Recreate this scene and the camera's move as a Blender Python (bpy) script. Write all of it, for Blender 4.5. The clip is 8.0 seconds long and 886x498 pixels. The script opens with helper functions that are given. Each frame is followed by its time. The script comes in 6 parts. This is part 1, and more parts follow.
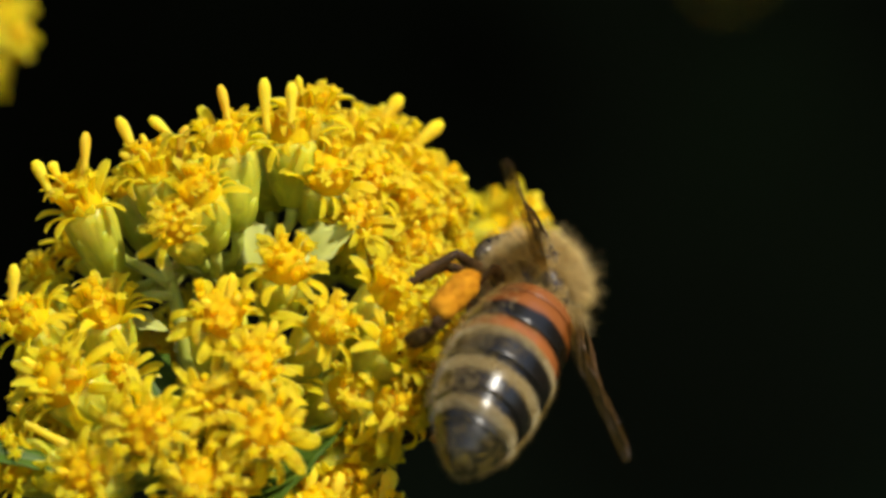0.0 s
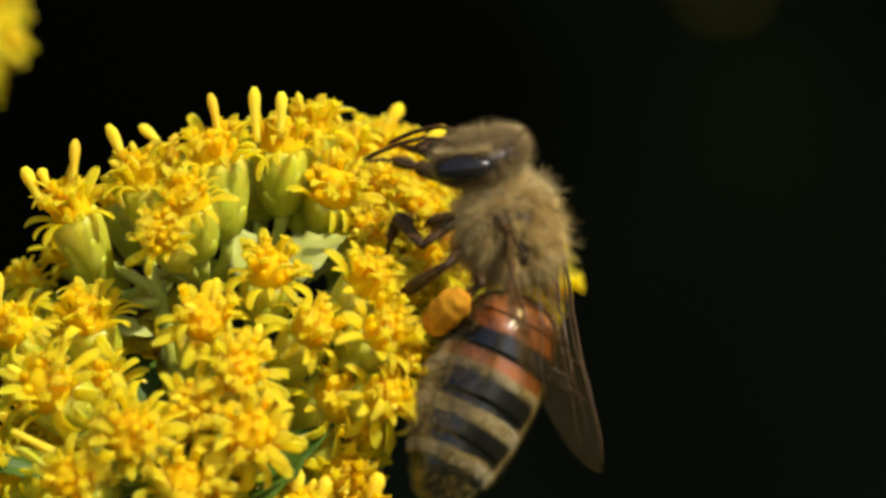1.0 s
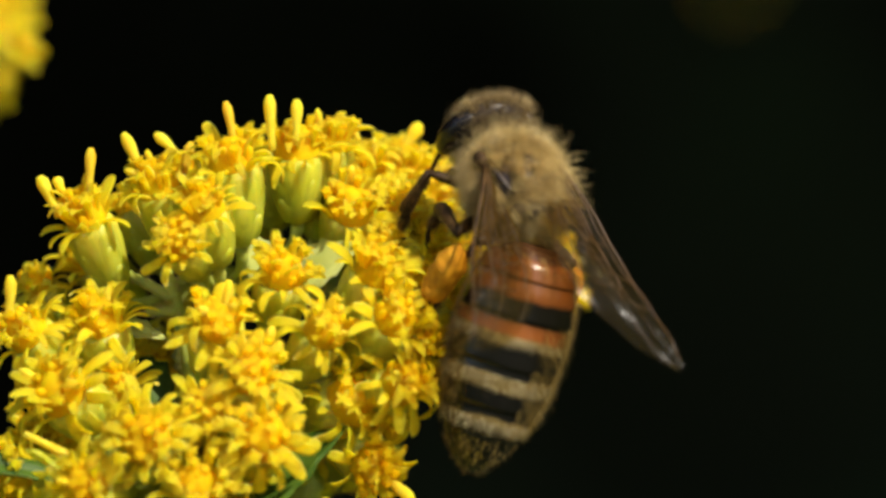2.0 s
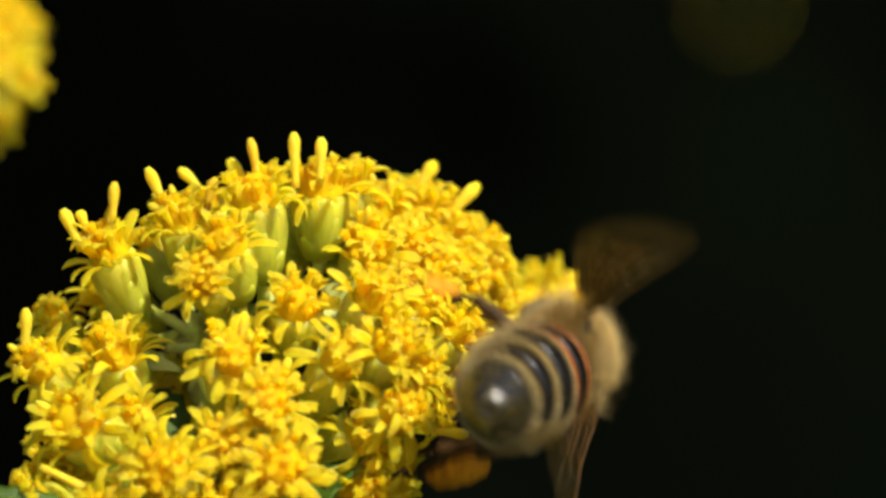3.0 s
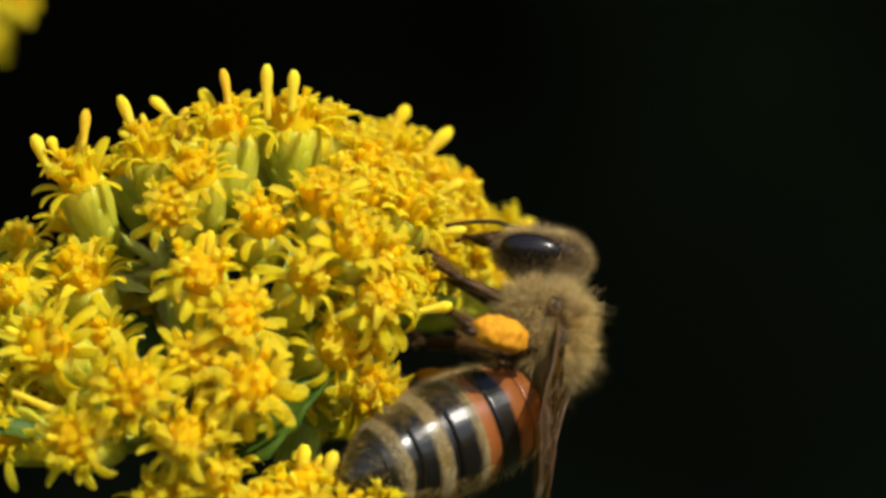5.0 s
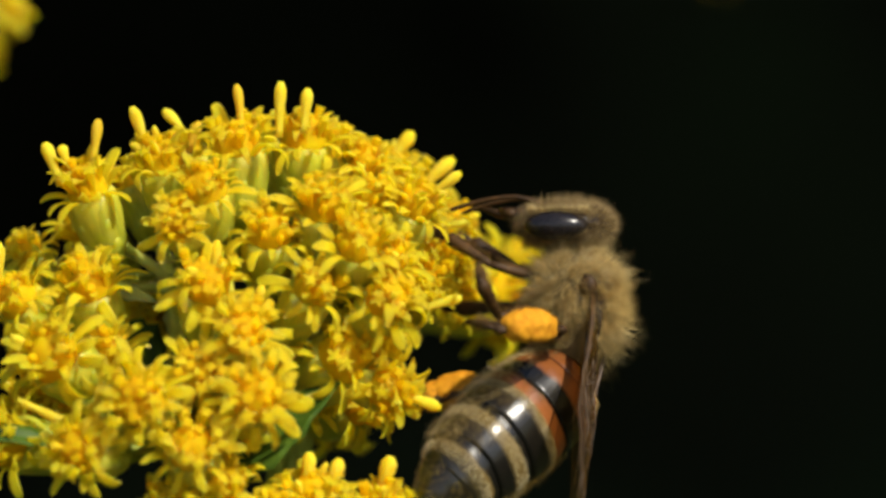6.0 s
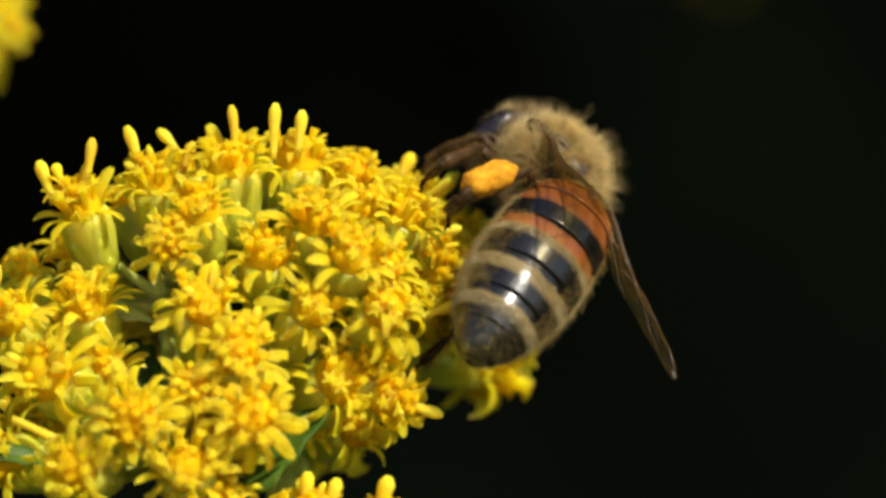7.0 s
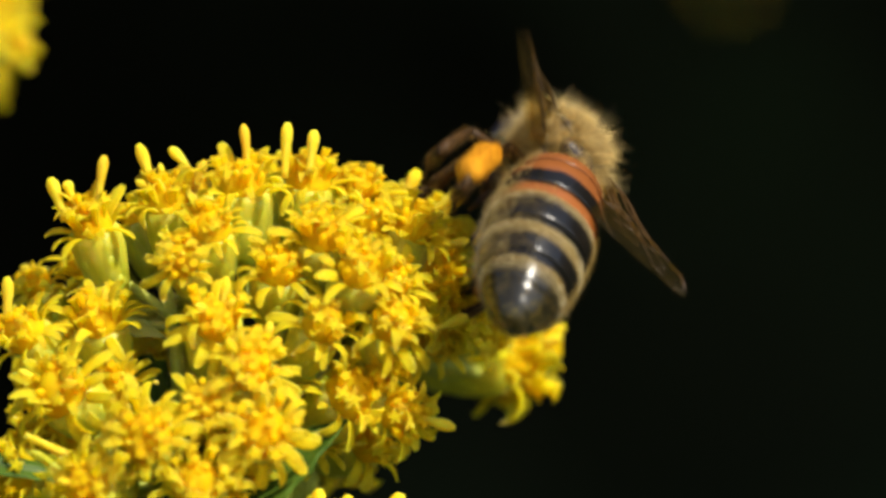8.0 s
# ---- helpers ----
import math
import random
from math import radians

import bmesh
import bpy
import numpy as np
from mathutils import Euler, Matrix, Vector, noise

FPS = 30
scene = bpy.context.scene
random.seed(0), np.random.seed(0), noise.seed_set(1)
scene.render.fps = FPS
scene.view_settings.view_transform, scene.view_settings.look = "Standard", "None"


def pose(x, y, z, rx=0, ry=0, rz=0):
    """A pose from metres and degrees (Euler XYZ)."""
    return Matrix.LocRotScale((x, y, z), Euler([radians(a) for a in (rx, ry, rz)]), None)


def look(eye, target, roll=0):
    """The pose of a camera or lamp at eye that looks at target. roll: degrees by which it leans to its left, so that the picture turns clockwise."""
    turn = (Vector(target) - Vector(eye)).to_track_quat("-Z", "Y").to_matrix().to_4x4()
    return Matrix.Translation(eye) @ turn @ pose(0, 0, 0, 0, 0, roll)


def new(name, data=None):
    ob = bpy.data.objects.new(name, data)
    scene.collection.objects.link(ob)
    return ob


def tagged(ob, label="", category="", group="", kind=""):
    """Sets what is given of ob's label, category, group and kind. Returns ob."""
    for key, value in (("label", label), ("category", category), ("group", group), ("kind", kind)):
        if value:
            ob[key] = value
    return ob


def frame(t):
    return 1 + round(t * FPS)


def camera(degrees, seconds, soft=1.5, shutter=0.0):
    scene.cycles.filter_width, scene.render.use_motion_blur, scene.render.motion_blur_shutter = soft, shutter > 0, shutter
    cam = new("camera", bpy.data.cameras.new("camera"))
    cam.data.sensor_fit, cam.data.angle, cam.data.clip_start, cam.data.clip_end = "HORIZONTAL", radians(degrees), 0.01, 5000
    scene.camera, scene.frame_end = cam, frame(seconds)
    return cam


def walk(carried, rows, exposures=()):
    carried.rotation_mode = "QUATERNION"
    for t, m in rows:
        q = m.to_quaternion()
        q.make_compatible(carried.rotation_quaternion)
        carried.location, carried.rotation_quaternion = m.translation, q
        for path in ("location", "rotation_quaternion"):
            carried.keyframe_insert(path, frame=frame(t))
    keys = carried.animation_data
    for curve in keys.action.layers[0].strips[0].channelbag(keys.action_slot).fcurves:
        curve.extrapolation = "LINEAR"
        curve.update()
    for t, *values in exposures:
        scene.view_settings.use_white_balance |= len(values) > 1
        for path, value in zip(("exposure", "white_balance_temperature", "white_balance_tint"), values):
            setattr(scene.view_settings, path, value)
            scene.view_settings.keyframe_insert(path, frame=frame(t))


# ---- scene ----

MM = 0.001
TAU = 2 * math.pi

# camera: a long macro lens on the hand, 0.2 m from the flower head
cam = camera(8.966, 8.0, 3.0, 0.5)
cam.data.dof.use_dof = True
cam.data.dof.focus_distance = 0.199
cam.data.dof.aperture_fstop = 40.0
walk(cam, [
    (0, pose(0, -0.2, 1, 89.891, 0, -0.017)),
    (0.5, pose(0, -0.2, 1, 89.926, 0, -0.097)),
    (1, pose(0, -0.2, 1, 89.960, 0, -0.069)),
    (1.2, pose(0, -0.2, 1, 89.948, 0, 0.011)),
    (2.3, pose(0, -0.2, 1, 90.086, 0, 0.046)),
    (2.5, pose(0, -0.2, 1, 90.160, 0, 0.011)),
    (3, pose(0, -0.2, 1, 90.338, 0, 0.086)),
    (3.5, pose(0, -0.2, 1, 90.384, 0, 0.063)),
    (4, pose(0, -0.2, 1, 90.040, 0, 0.063)),
    (4.5, pose(0, -0.2, 1, 89.645, 0, -0.029)),
    (4.7, pose(0, -0.2, 1, 89.593, 0, 0.000)),
    (5.8, pose(0, -0.2, 1, 89.484, 0, -0.034)),
    (6, pose(0, -0.2, 1, 89.639, 0, -0.069)),
    (6.5, pose(0, -0.2, 1, 89.736, 0, -0.080)),
    (7, pose(0, -0.2, 1, 89.811, 0, -0.069)),
    (7.5, pose(0, -0.2, 1, 89.851, 0, -0.086)),
    (8, pose(0, -0.2, 1, 90.000, 0, 0.000)),
], [(0, 0.30), (0.5, 0.21), (1, 0.37), (2.5, 0.50), (3, 0.56), (3.5, 0.38), (4, 0.35), (4.5, 0.26), (6, 0.22), (6.5, 0.41), (7, 0.47), (7.5, 0.58), (8, 0.55)])

# ---- daylight ----
SUN = Vector((0.46, -0.58, 0.67)).normalized()
world = bpy.data.worlds.new("sky")
scene.world = world
world.use_nodes = True
nt = world.node_tree
sky = nt.nodes.new("ShaderNodeTexSky")
sky.sky_type, sky.sun_disc = "NISHITA", False
sky.sun_elevation = math.asin(SUN.z)
sky.sun_rotation = math.atan2(SUN.x, SUN.y)
nt.links.new(sky.outputs[0], nt.nodes["Background"].inputs[0])
nt.nodes["Background"].inputs[1].default_value = 0.13
sun = new("sun", bpy.data.lights.new("sun", "SUN"))
sun.data.energy, sun.data.angle, sun.data.color = 4.45, radians(0.53), (1.0, 0.93, 0.80)
sun.matrix_world = look(SUN * 20, (0, 0, 0))


# ---- materials ----
def material(name):
    m = bpy.data.materials.new(name)
    m.use_nodes = True
    n = m.node_tree.nodes
    return m, n, m.node_tree.links, n["Principled BSDF"]


def noise_node(n, l, scale, detail=3.0, coord="Object"):
    c = n.new("ShaderNodeTexCoord")
    t = n.new("ShaderNodeTexNoise")
    t.inputs["Scale"].default_value, t.inputs["Detail"].default_value = scale, detail
    l.new(c.outputs[coord], t.inputs["Vector"])
    return t


def ramp_node(n, l, source, stops):
    r = n.new("ShaderNodeValToRGB")
    e = r.color_ramp.elements
    while len(e) < len(stops):
        e.new(0.5)
    for k, (p, c) in zip(e, stops):
        k.position, k.color = p, (*c, 1)
    l.new(source, r.inputs[0])
    return r


def bump_node(n, l, source, bsdf, height, strength=0.6):
    b = n.new("ShaderNodeBump")
    b.inputs["Strength"].default_value, b.inputs["Distance"].default_value = strength, height
    l.new(source, b.inputs["Height"])
    l.new(b.outputs[0], bsdf.inputs["Normal"])


def soft_tissue(name, stops, grain, translucent, rough=0.5, vary=0.12, bump=0.00002, glow=0.0, foot=None):
    """Plant tissue: two scales of colour variation, each piece a little different, light coming through."""
    m, n, l, b = material(name)
    fine = noise_node(n, l, grain, 4.0)
    r = ramp_node(n, l, fine.outputs[0], stops)
    info = n.new("ShaderNodeObjectInfo")
    hsv = n.new("ShaderNodeHueSaturation")
    span = n.new("ShaderNodeMapRange")
    span.inputs["To Min"].default_value, span.inputs["To Max"].default_value = 1 - vary, 1 + vary * 0.6
    l.new(info.outputs["Random"], span.inputs["Value"])
    l.new(span.outputs[0], hsv.inputs["Value"])
    colour = r.outputs[0]
    if foot:
        # greener towards the foot of the cup, with fine lengthwise veins
        c = n.new("ShaderNodeTexCoord")
        z = n.new("ShaderNodeSeparateXYZ")
        l.new(c.outputs["Object"], z.inputs[0])
        rise = n.new("ShaderNodeMapRange")
        rise.inputs["From Min"].default_value, rise.inputs["From Max"].default_value = 0.0, 2.3 * MM
        l.new(z.outputs[2], rise.inputs["Value"])
        tone = ramp_node(n, l, rise.outputs[0], [(0.0, foot), (0.55, tuple(0.5 + 0.5 * q for q in foot)), (1.0, (1, 1, 1))])
        streak = n.new("ShaderNodeTexNoise")
        stretch = n.new("ShaderNodeMapping")
        stretch.inputs["Scale"].default_value = (4200, 4200, 350)
        l.new(c.outputs["Object"], stretch.inputs["Vector"])
        l.new(stretch.outputs[0], streak.inputs["Vector"])
        streak.inputs["Scale"].default_value = 1.0
        vein = ramp_node(n, l, streak.outputs[0], [(0.36, (0.84, 0.9, 0.74)), (0.56, (1, 1, 1))])
        for tint in (tone, vein):
            mul = n.new("ShaderNodeMix")
            mul.data_type, mul.blend_type = "RGBA", "MULTIPLY"
            mul.inputs[0].default_value = 1.0
            l.new(colour, mul.inputs[6])
            l.new(tint.outputs[0], mul.inputs[7])
            colour = mul.outputs[2]
    l.new(colour, hsv.inputs["Color"])
    l.new(hsv.outputs[0], b.inputs["Base Color"])
    b.inputs["Roughness"].default_value = rough
    b.inputs["Specular IOR Level"].default_value = 0.1
    b.inputs["Subsurface Weight"].default_value = glow
    b.inputs["Subsurface Radius"].default_value = (1.0, 0.8, 0.25)
    b.inputs["Subsurface Scale"].default_value = 0.6 * MM
    veins = noise_node(n, l, grain * 2.5, 2.0)
    bump_node(n, l, veins.outputs[0], b, bump, 0.3)
    through_light = n.new("ShaderNodeBsdfTranslucent")
    l.new(hsv.outputs[0], through_light.inputs[0])
    mix = n.new("ShaderNodeMixShader")
    mix.inputs[0].default_value = translucent
    l.new(b.outputs[0], mix.inputs[1])
    l.new(through_light.outputs[0], mix.inputs[2])
    l.new(mix.outputs[0], n["Material Output"].inputs[0])
    return m


PETAL = soft_tissue("yellow_petal", [(0.3, (0.96, 0.765, 0.010)), (0.7, (0.98, 0.855, 0.032))], 1500, 0.55, 0.6, vary=0.05, glow=0.9)
DISC = soft_tissue("orange_yellow_disc", [(0.3, (0.97, 0.635, 0.004)), (0.7, (0.98, 0.76, 0.009))], 2500, 0.55, 0.6, vary=0.04, glow=0.9)
STYLE = soft_tissue("yellow_style", [(0.3, (0.90, 0.61, 0.02)), (0.7, (0.94, 0.72, 0.06))], 2000, 0.3, 0.6, glow=0.9)
BROWN_STYLE = soft_tissue("browned_style", [(0.3, (0.74, 0.40, 0.02)), (0.7, (0.90, 0.66, 0.04))], 1200, 0.3, glow=0.5)
BRACT = soft_tissue("yellow_green_bract", [(0.25, (0.76, 0.73, 0.05)), (0.5, (0.86, 0.82, 0.085)), (0.8, (0.95, 0.90, 0.18))], 900, 0.55, 0.36, glow=0.9, foot=(0.85, 0.91, 0.7))
BRACT.node_tree.nodes["Principled BSDF"].inputs["Specular IOR Level"].default_value = 0.4
STEM = soft_tissue("pale_green_stem", [(0.3, (0.42, 0.47, 0.06)), (0.7, (0.58, 0.61, 0.13))], 1200, 0.25, 0.6, glow=0.3)
LEAF = soft_tissue("green_leaf", [(0.3, (0.042, 0.085, 0.008)), (0.7, (0.095, 0.165, 0.018))], 600, 0.3, 0.4)
PALE_LEAF = soft_tissue("pale_bract_leaf", [(0.3, (0.50, 0.53, 0.10)), (0.7, (0.66, 0.68, 0.20))], 900, 0.3, 0.55, glow=0.3)


def chitin(name, stops, rough, grain=1500, bump=0.00001, gloss=0.5):
    m, n, l, b = material(name)
    t = noise_node(n, l, grain, 4.0)
    r = ramp_node(n, l, t.outputs[0], stops)
    l.new(r.outputs[0], b.inputs["Base Color"])
    b.inputs["Roughness"].default_value = rough
    b.inputs["Specular IOR Level"].default_value = gloss
    bump_node(n, l, t.outputs[0], b, bump, 0.5)
    return m


DARK = chitin("dark_brown_chitin", [(0.3, (0.018, 0.011, 0.006)), (0.7, (0.05, 0.028, 0.014))], 0.5)
LEG = chitin("brown_leg_chitin", [(0.3, (0.018, 0.010, 0.004)), (0.7, (0.075, 0.036, 0.010))], 0.55, gloss=0.18)
EYE = chitin("black_compound_eye", [(0.3, (0.006, 0.005, 0.005)), (0.7, (0.016, 0.012, 0.012))], 0.26, 9000, 0.000004, 0.35)
POLLEN = chitin("packed_orange_pollen", [(0.3, (0.44, 0.165, 0.005)), (0.7, (0.66, 0.30, 0.012))], 0.8, 4200, 0.00006, 0.2)
SPECK = chitin("yellow_pollen_grain", [(0.3, (0.50, 0.34, 0.02)), (0.7, (0.66, 0.47, 0.04))], 0.8)
VEIN = chitin("brown_wing_vein", [(0.3, (0.035, 0.017, 0.005)), (0.7, (0.09, 0.045, 0.012))], 0.4)


def banded():
    """Abdomen: orange and black bands that run round the body."""
    m, n, l, b = material("banded_abdomen")
    c = n.new("ShaderNodeTexCoord")
    s = n.new("ShaderNodeSeparateXYZ")
    l.new(c.outputs["Object"], s.inputs[0])
    wob = noise_node(n, l, 900, 3.0)
    add = n.new("ShaderNodeMath")
    add.operation = "MULTIPLY_ADD"
    add.inputs[1].default_value = -1 / (8.3 * MM)
    l.new(s.outputs[0], add.inputs[0])
    shift = n.new("ShaderNodeMath")
    shift.operation = "MULTIPLY_ADD"
    shift.inputs[1].default_value, shift.inputs[2].default_value = 0.04, -0.02
    l.new(wob.outputs[0], shift.inputs[0])
    l.new(shift.outputs[0], add.inputs[2])
    orange, black, tan = (0.205, 0.066, 0.017), (0.007, 0.006, 0.005), (0.17, 0.115, 0.036)
    r = ramp_node(n, l, add.outputs[0], [
        (0.0, (0.05, 0.02, 0.008)), (0.045, (0.06, 0.02, 0.008)), (0.06, orange), (0.21, orange), (0.23, black), (0.31, black), (0.322, orange), (0.37, (0.26, 0.08, 0.02)),
        (0.385, tan), (0.41, (0.10, 0.068, 0.03)), (0.43, black), (0.545, black), (0.557, tan), (0.605, tan), (0.628, black), (0.735, black), (0.747, tan),
        (0.785, (0.10, 0.075, 0.03)), (0.815, (0.014, 0.011, 0.005)), (0.93, (0.012, 0.010, 0.005)), (1.0, (0.03, 0.024, 0.009))])
    l.new(r.outputs[0], b.inputs["Base Color"])
    b.inputs["Roughness"].default_value = 0.25
    b.inputs["Specular IOR Level"].default_value = 0.45
    # fine lengthwise relief that draws the gloss out into streaks
    fine = n.new("ShaderNodeTexNoise")
    stretch = n.new("ShaderNodeMapping")
    stretch.inputs["Scale"].default_value = (900, 6500, 6500)
    l.new(c.outputs["Object"], stretch.inputs["Vector"])
    l.new(stretch.outputs[0], fine.inputs["Vector"])
    fine.inputs["Scale"].default_value = 1.0
    bump_node(n, l, fine.outputs[0], b, 0.000022, 0.5)
    return m


BANDED = banded()


def hair(name, c0, c1):
    m, n, l, b = material(name)
    g = n.new("ShaderNodeNewGeometry")
    r = ramp_node(n, l, g.outputs["Random Per Island"], [(0.0, c0), (1.0, c1)])
    l.new(r.outputs[0], b.inputs["Base Color"])
    b.inputs["Roughness"].default_value = 0.55
    t = n.new("ShaderNodeBsdfTranslucent")
    l.new(r.outputs[0], t.inputs[0])
    mix = n.new("ShaderNodeMixShader")
    mix.inputs[0].default_value = 0.35
    l.new(b.outputs[0], mix.inputs[1])
    l.new(t.outputs[0], mix.inputs[2])
    l.new(mix.outputs[0], n["Material Output"].inputs[0])
    return m


FUR = hair("tan_fur", (0.20, 0.11, 0.02), (1.0, 0.74, 0.26))
PALE_FUR = hair("pale_tan_fur", (0.40, 0.28, 0.09), (0.86, 0.68, 0.32))
CREAM_FUR = hair("cream_band_hair", (0.48, 0.37, 0.16), (0.95, 0.84, 0.52))
FACE_FUR = hair("brown_face_fur", (0.10, 0.06, 0.020), (0.52, 0.36, 0.14))
LEG_FUR = hair("golden_leg_hair", (0.09, 0.045, 0.01), (0.46, 0.27, 0.06))
FLANK_FUR = hair("olive_tan_flank_hair", (0.15, 0.092, 0.018), (0.62, 0.43, 0.115))
DARK_FUR = hair("dark_fur", (0.05, 0.03, 0.015), (0.16, 0.10, 0.05))


def membrane():
    """Wing skin: mostly clear, a thin amber film that also passes light through, glossy on its pleats."""
    m, n, l, b = material("wing_membrane")
    b.inputs["Base Color"].default_value = (0.085, 0.062, 0.022, 1)
    b.inputs["Roughness"].default_value = 0.24
    b.inputs["Specular IOR Level"].default_value = 0.8
    t = noise_node(n, l, 1300, 3.0)
    bump_node(n, l, t.outputs[0], b, 0.00009, 0.8)
    amber = n.new("ShaderNodeBsdfTranslucent")
    amber.inputs[0].default_value = (0.16, 0.105, 0.022, 1)
    film = n.new("ShaderNodeMixShader")
    film.inputs[0].default_value = 0.5
    l.new(b.outputs[0], film.inputs[1])
    l.new(amber.outputs[0], film.inputs[2])
    clear = n.new("ShaderNodeBsdfTransparent")
    clear.inputs[0].default_value = (0.88, 0.79, 0.54, 1)
    mix = n.new("ShaderNodeMixShader")
    mix.inputs[0].default_value = 0.2
    l.new(clear.outputs[0], mix.inputs[1])
    l.new(film.outputs[0], mix.inputs[2])
    l.new(mix.outputs[0], n["Material Output"].inputs[0])
    return m


MEMBRANE = membrane()


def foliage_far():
    m, n, l, b = material("thicket_painted_shade")
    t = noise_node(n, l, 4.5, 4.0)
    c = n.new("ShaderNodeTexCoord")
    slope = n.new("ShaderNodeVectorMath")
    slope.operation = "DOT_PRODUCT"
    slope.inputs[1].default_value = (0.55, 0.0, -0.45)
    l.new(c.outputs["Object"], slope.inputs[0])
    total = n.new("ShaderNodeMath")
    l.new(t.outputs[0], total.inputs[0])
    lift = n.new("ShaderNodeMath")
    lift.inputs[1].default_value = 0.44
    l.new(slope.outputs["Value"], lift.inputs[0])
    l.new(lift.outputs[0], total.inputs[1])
    # shade put into the colour: near-black greens, lighter towards right and bottom
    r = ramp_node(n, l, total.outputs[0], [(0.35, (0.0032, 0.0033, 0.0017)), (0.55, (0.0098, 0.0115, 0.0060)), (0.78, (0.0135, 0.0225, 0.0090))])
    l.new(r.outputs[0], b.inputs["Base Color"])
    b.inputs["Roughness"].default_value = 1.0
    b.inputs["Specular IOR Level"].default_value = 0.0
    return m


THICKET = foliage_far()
SOIL = soft_tissue("dark_grassy_soil", [(0.3, (0.02, 0.024, 0.01)), (0.7, (0.05, 0.06, 0.02))], 9, 0.0, 0.95)


# ---- mesh helpers ----
def mesh_of(name, bm, mat, smooth=True):
    me = bpy.data.meshes.new(name)
    bm.normal_update()
    bm.to_mesh(me)
    bm.free()
    for p in me.polygons:
        p.use_smooth = smooth
    me.materials.append(mat)
    return me


def link(name, me, parent, m=None, label=""):
    ob = new(name, me)
    ob.parent = parent
    if m is not None:
        ob.matrix_basis = m
    return tagged(ob, label)


def part(name, bm, mat, parent, label="", m=None):
    """Links a bmesh as one mesh object under a thing or a part."""
    return link(name, mesh_of(name, bm, mat), parent, m, label)


def tube(bm, pts, radii, n=8, flat=1.0):
    """A round tube through points (millimetres), with a radius at each, closed at both ends."""
    pts = [Vector(p) * MM for p in pts]
    rings = []
    side = None
    for i, p in enumerate(pts):
        d = (pts[min(i + 1, len(pts) - 1)] - pts[max(i - 1, 0)]).normalized()
        if side is None:
            side = d.orthogonal().normalized()
        side = (side - d * side.dot(d)).normalized()
        up = d.cross(side)
        r = radii[i] * MM
        rings.append([bm.verts.new(p + side * (math.cos(a) * r) + up * (math.sin(a) * r * flat)) for a in [TAU * k / n for k in range(n)]])
    for a, b in zip(rings, rings[1:]):
        for k in range(n):
            bm.faces.new((a[k], a[(k + 1) % n], b[(k + 1) % n], b[k]))
    bm.faces.new(rings[0][::-1])
    bm.faces.new(rings[-1])
    return bm


def curve(p0, p1, p2, n=6):
    """Points of a bent line."""
    p0, p1, p2 = Vector(p0), Vector(p1), Vector(p2)
    return [p0 * (1 - t) ** 2 + p1 * 2 * t * (1 - t) + p2 * t * t for t in [i / n for i in range(n + 1)]]


def ball(bm, centre, radii, n=20, lumps=0.0, turn=None, freq=1.5):
    """An ellipsoid (millimetres), with an uneven skin where lumps are given."""
    made = bmesh.ops.create_uvsphere(bm, u_segments=n, v_segments=max(6, n * 2 // 3), radius=1.0)
    for v in made["verts"]:
        c = Vector((v.co.x * radii[0], v.co.y * radii[1], v.co.z * radii[2]))
        if lumps:
            c *= 1 + lumps * noise.noise(c * freq + Vector(centre))
        if turn:
            c = turn @ c
        v.co = (c + Vector(centre)) * MM
    return bm


def facing(loc, axis, spin=0.0):
    """A pose in metres whose z axis points along axis."""
    q = Vector(axis).to_track_quat("Z", "Y")
    return Matrix.Translation(loc) @ q.to_matrix().to_4x4() @ Matrix.Rotation(spin, 4, "Z")


def axes(loc, x, z):
    x, z = Vector(x).normalized(), Vector(z)
    z = (z - x * z.dot(x)).normalized()
    m = Matrix((x, z.cross(x), z)).transposed().to_4x4()
    m.translation = loc
    return m


def body(x, y, z, ahead, up):
    """Pose of the bee: millimetres from the point 1 m above the ground, the way it heads, the way its back faces."""
    return axes(Vector((x, y, z + 1000)) * MM, ahead, up)


def limb(x, y, z, along, up):
    """Pose of a part on the bee: its hinge in millimetres and the way it points."""
    return axes(Vector((x, y, z)) * MM, along, up)


def sway(x, y, z, turn):
    """Pose of a spray: millimetres from the point 1 m above the ground, leaning by so many degrees to the right."""
    return pose(x * MM, y * MM, 1 + z * MM, 0, turn, 0)


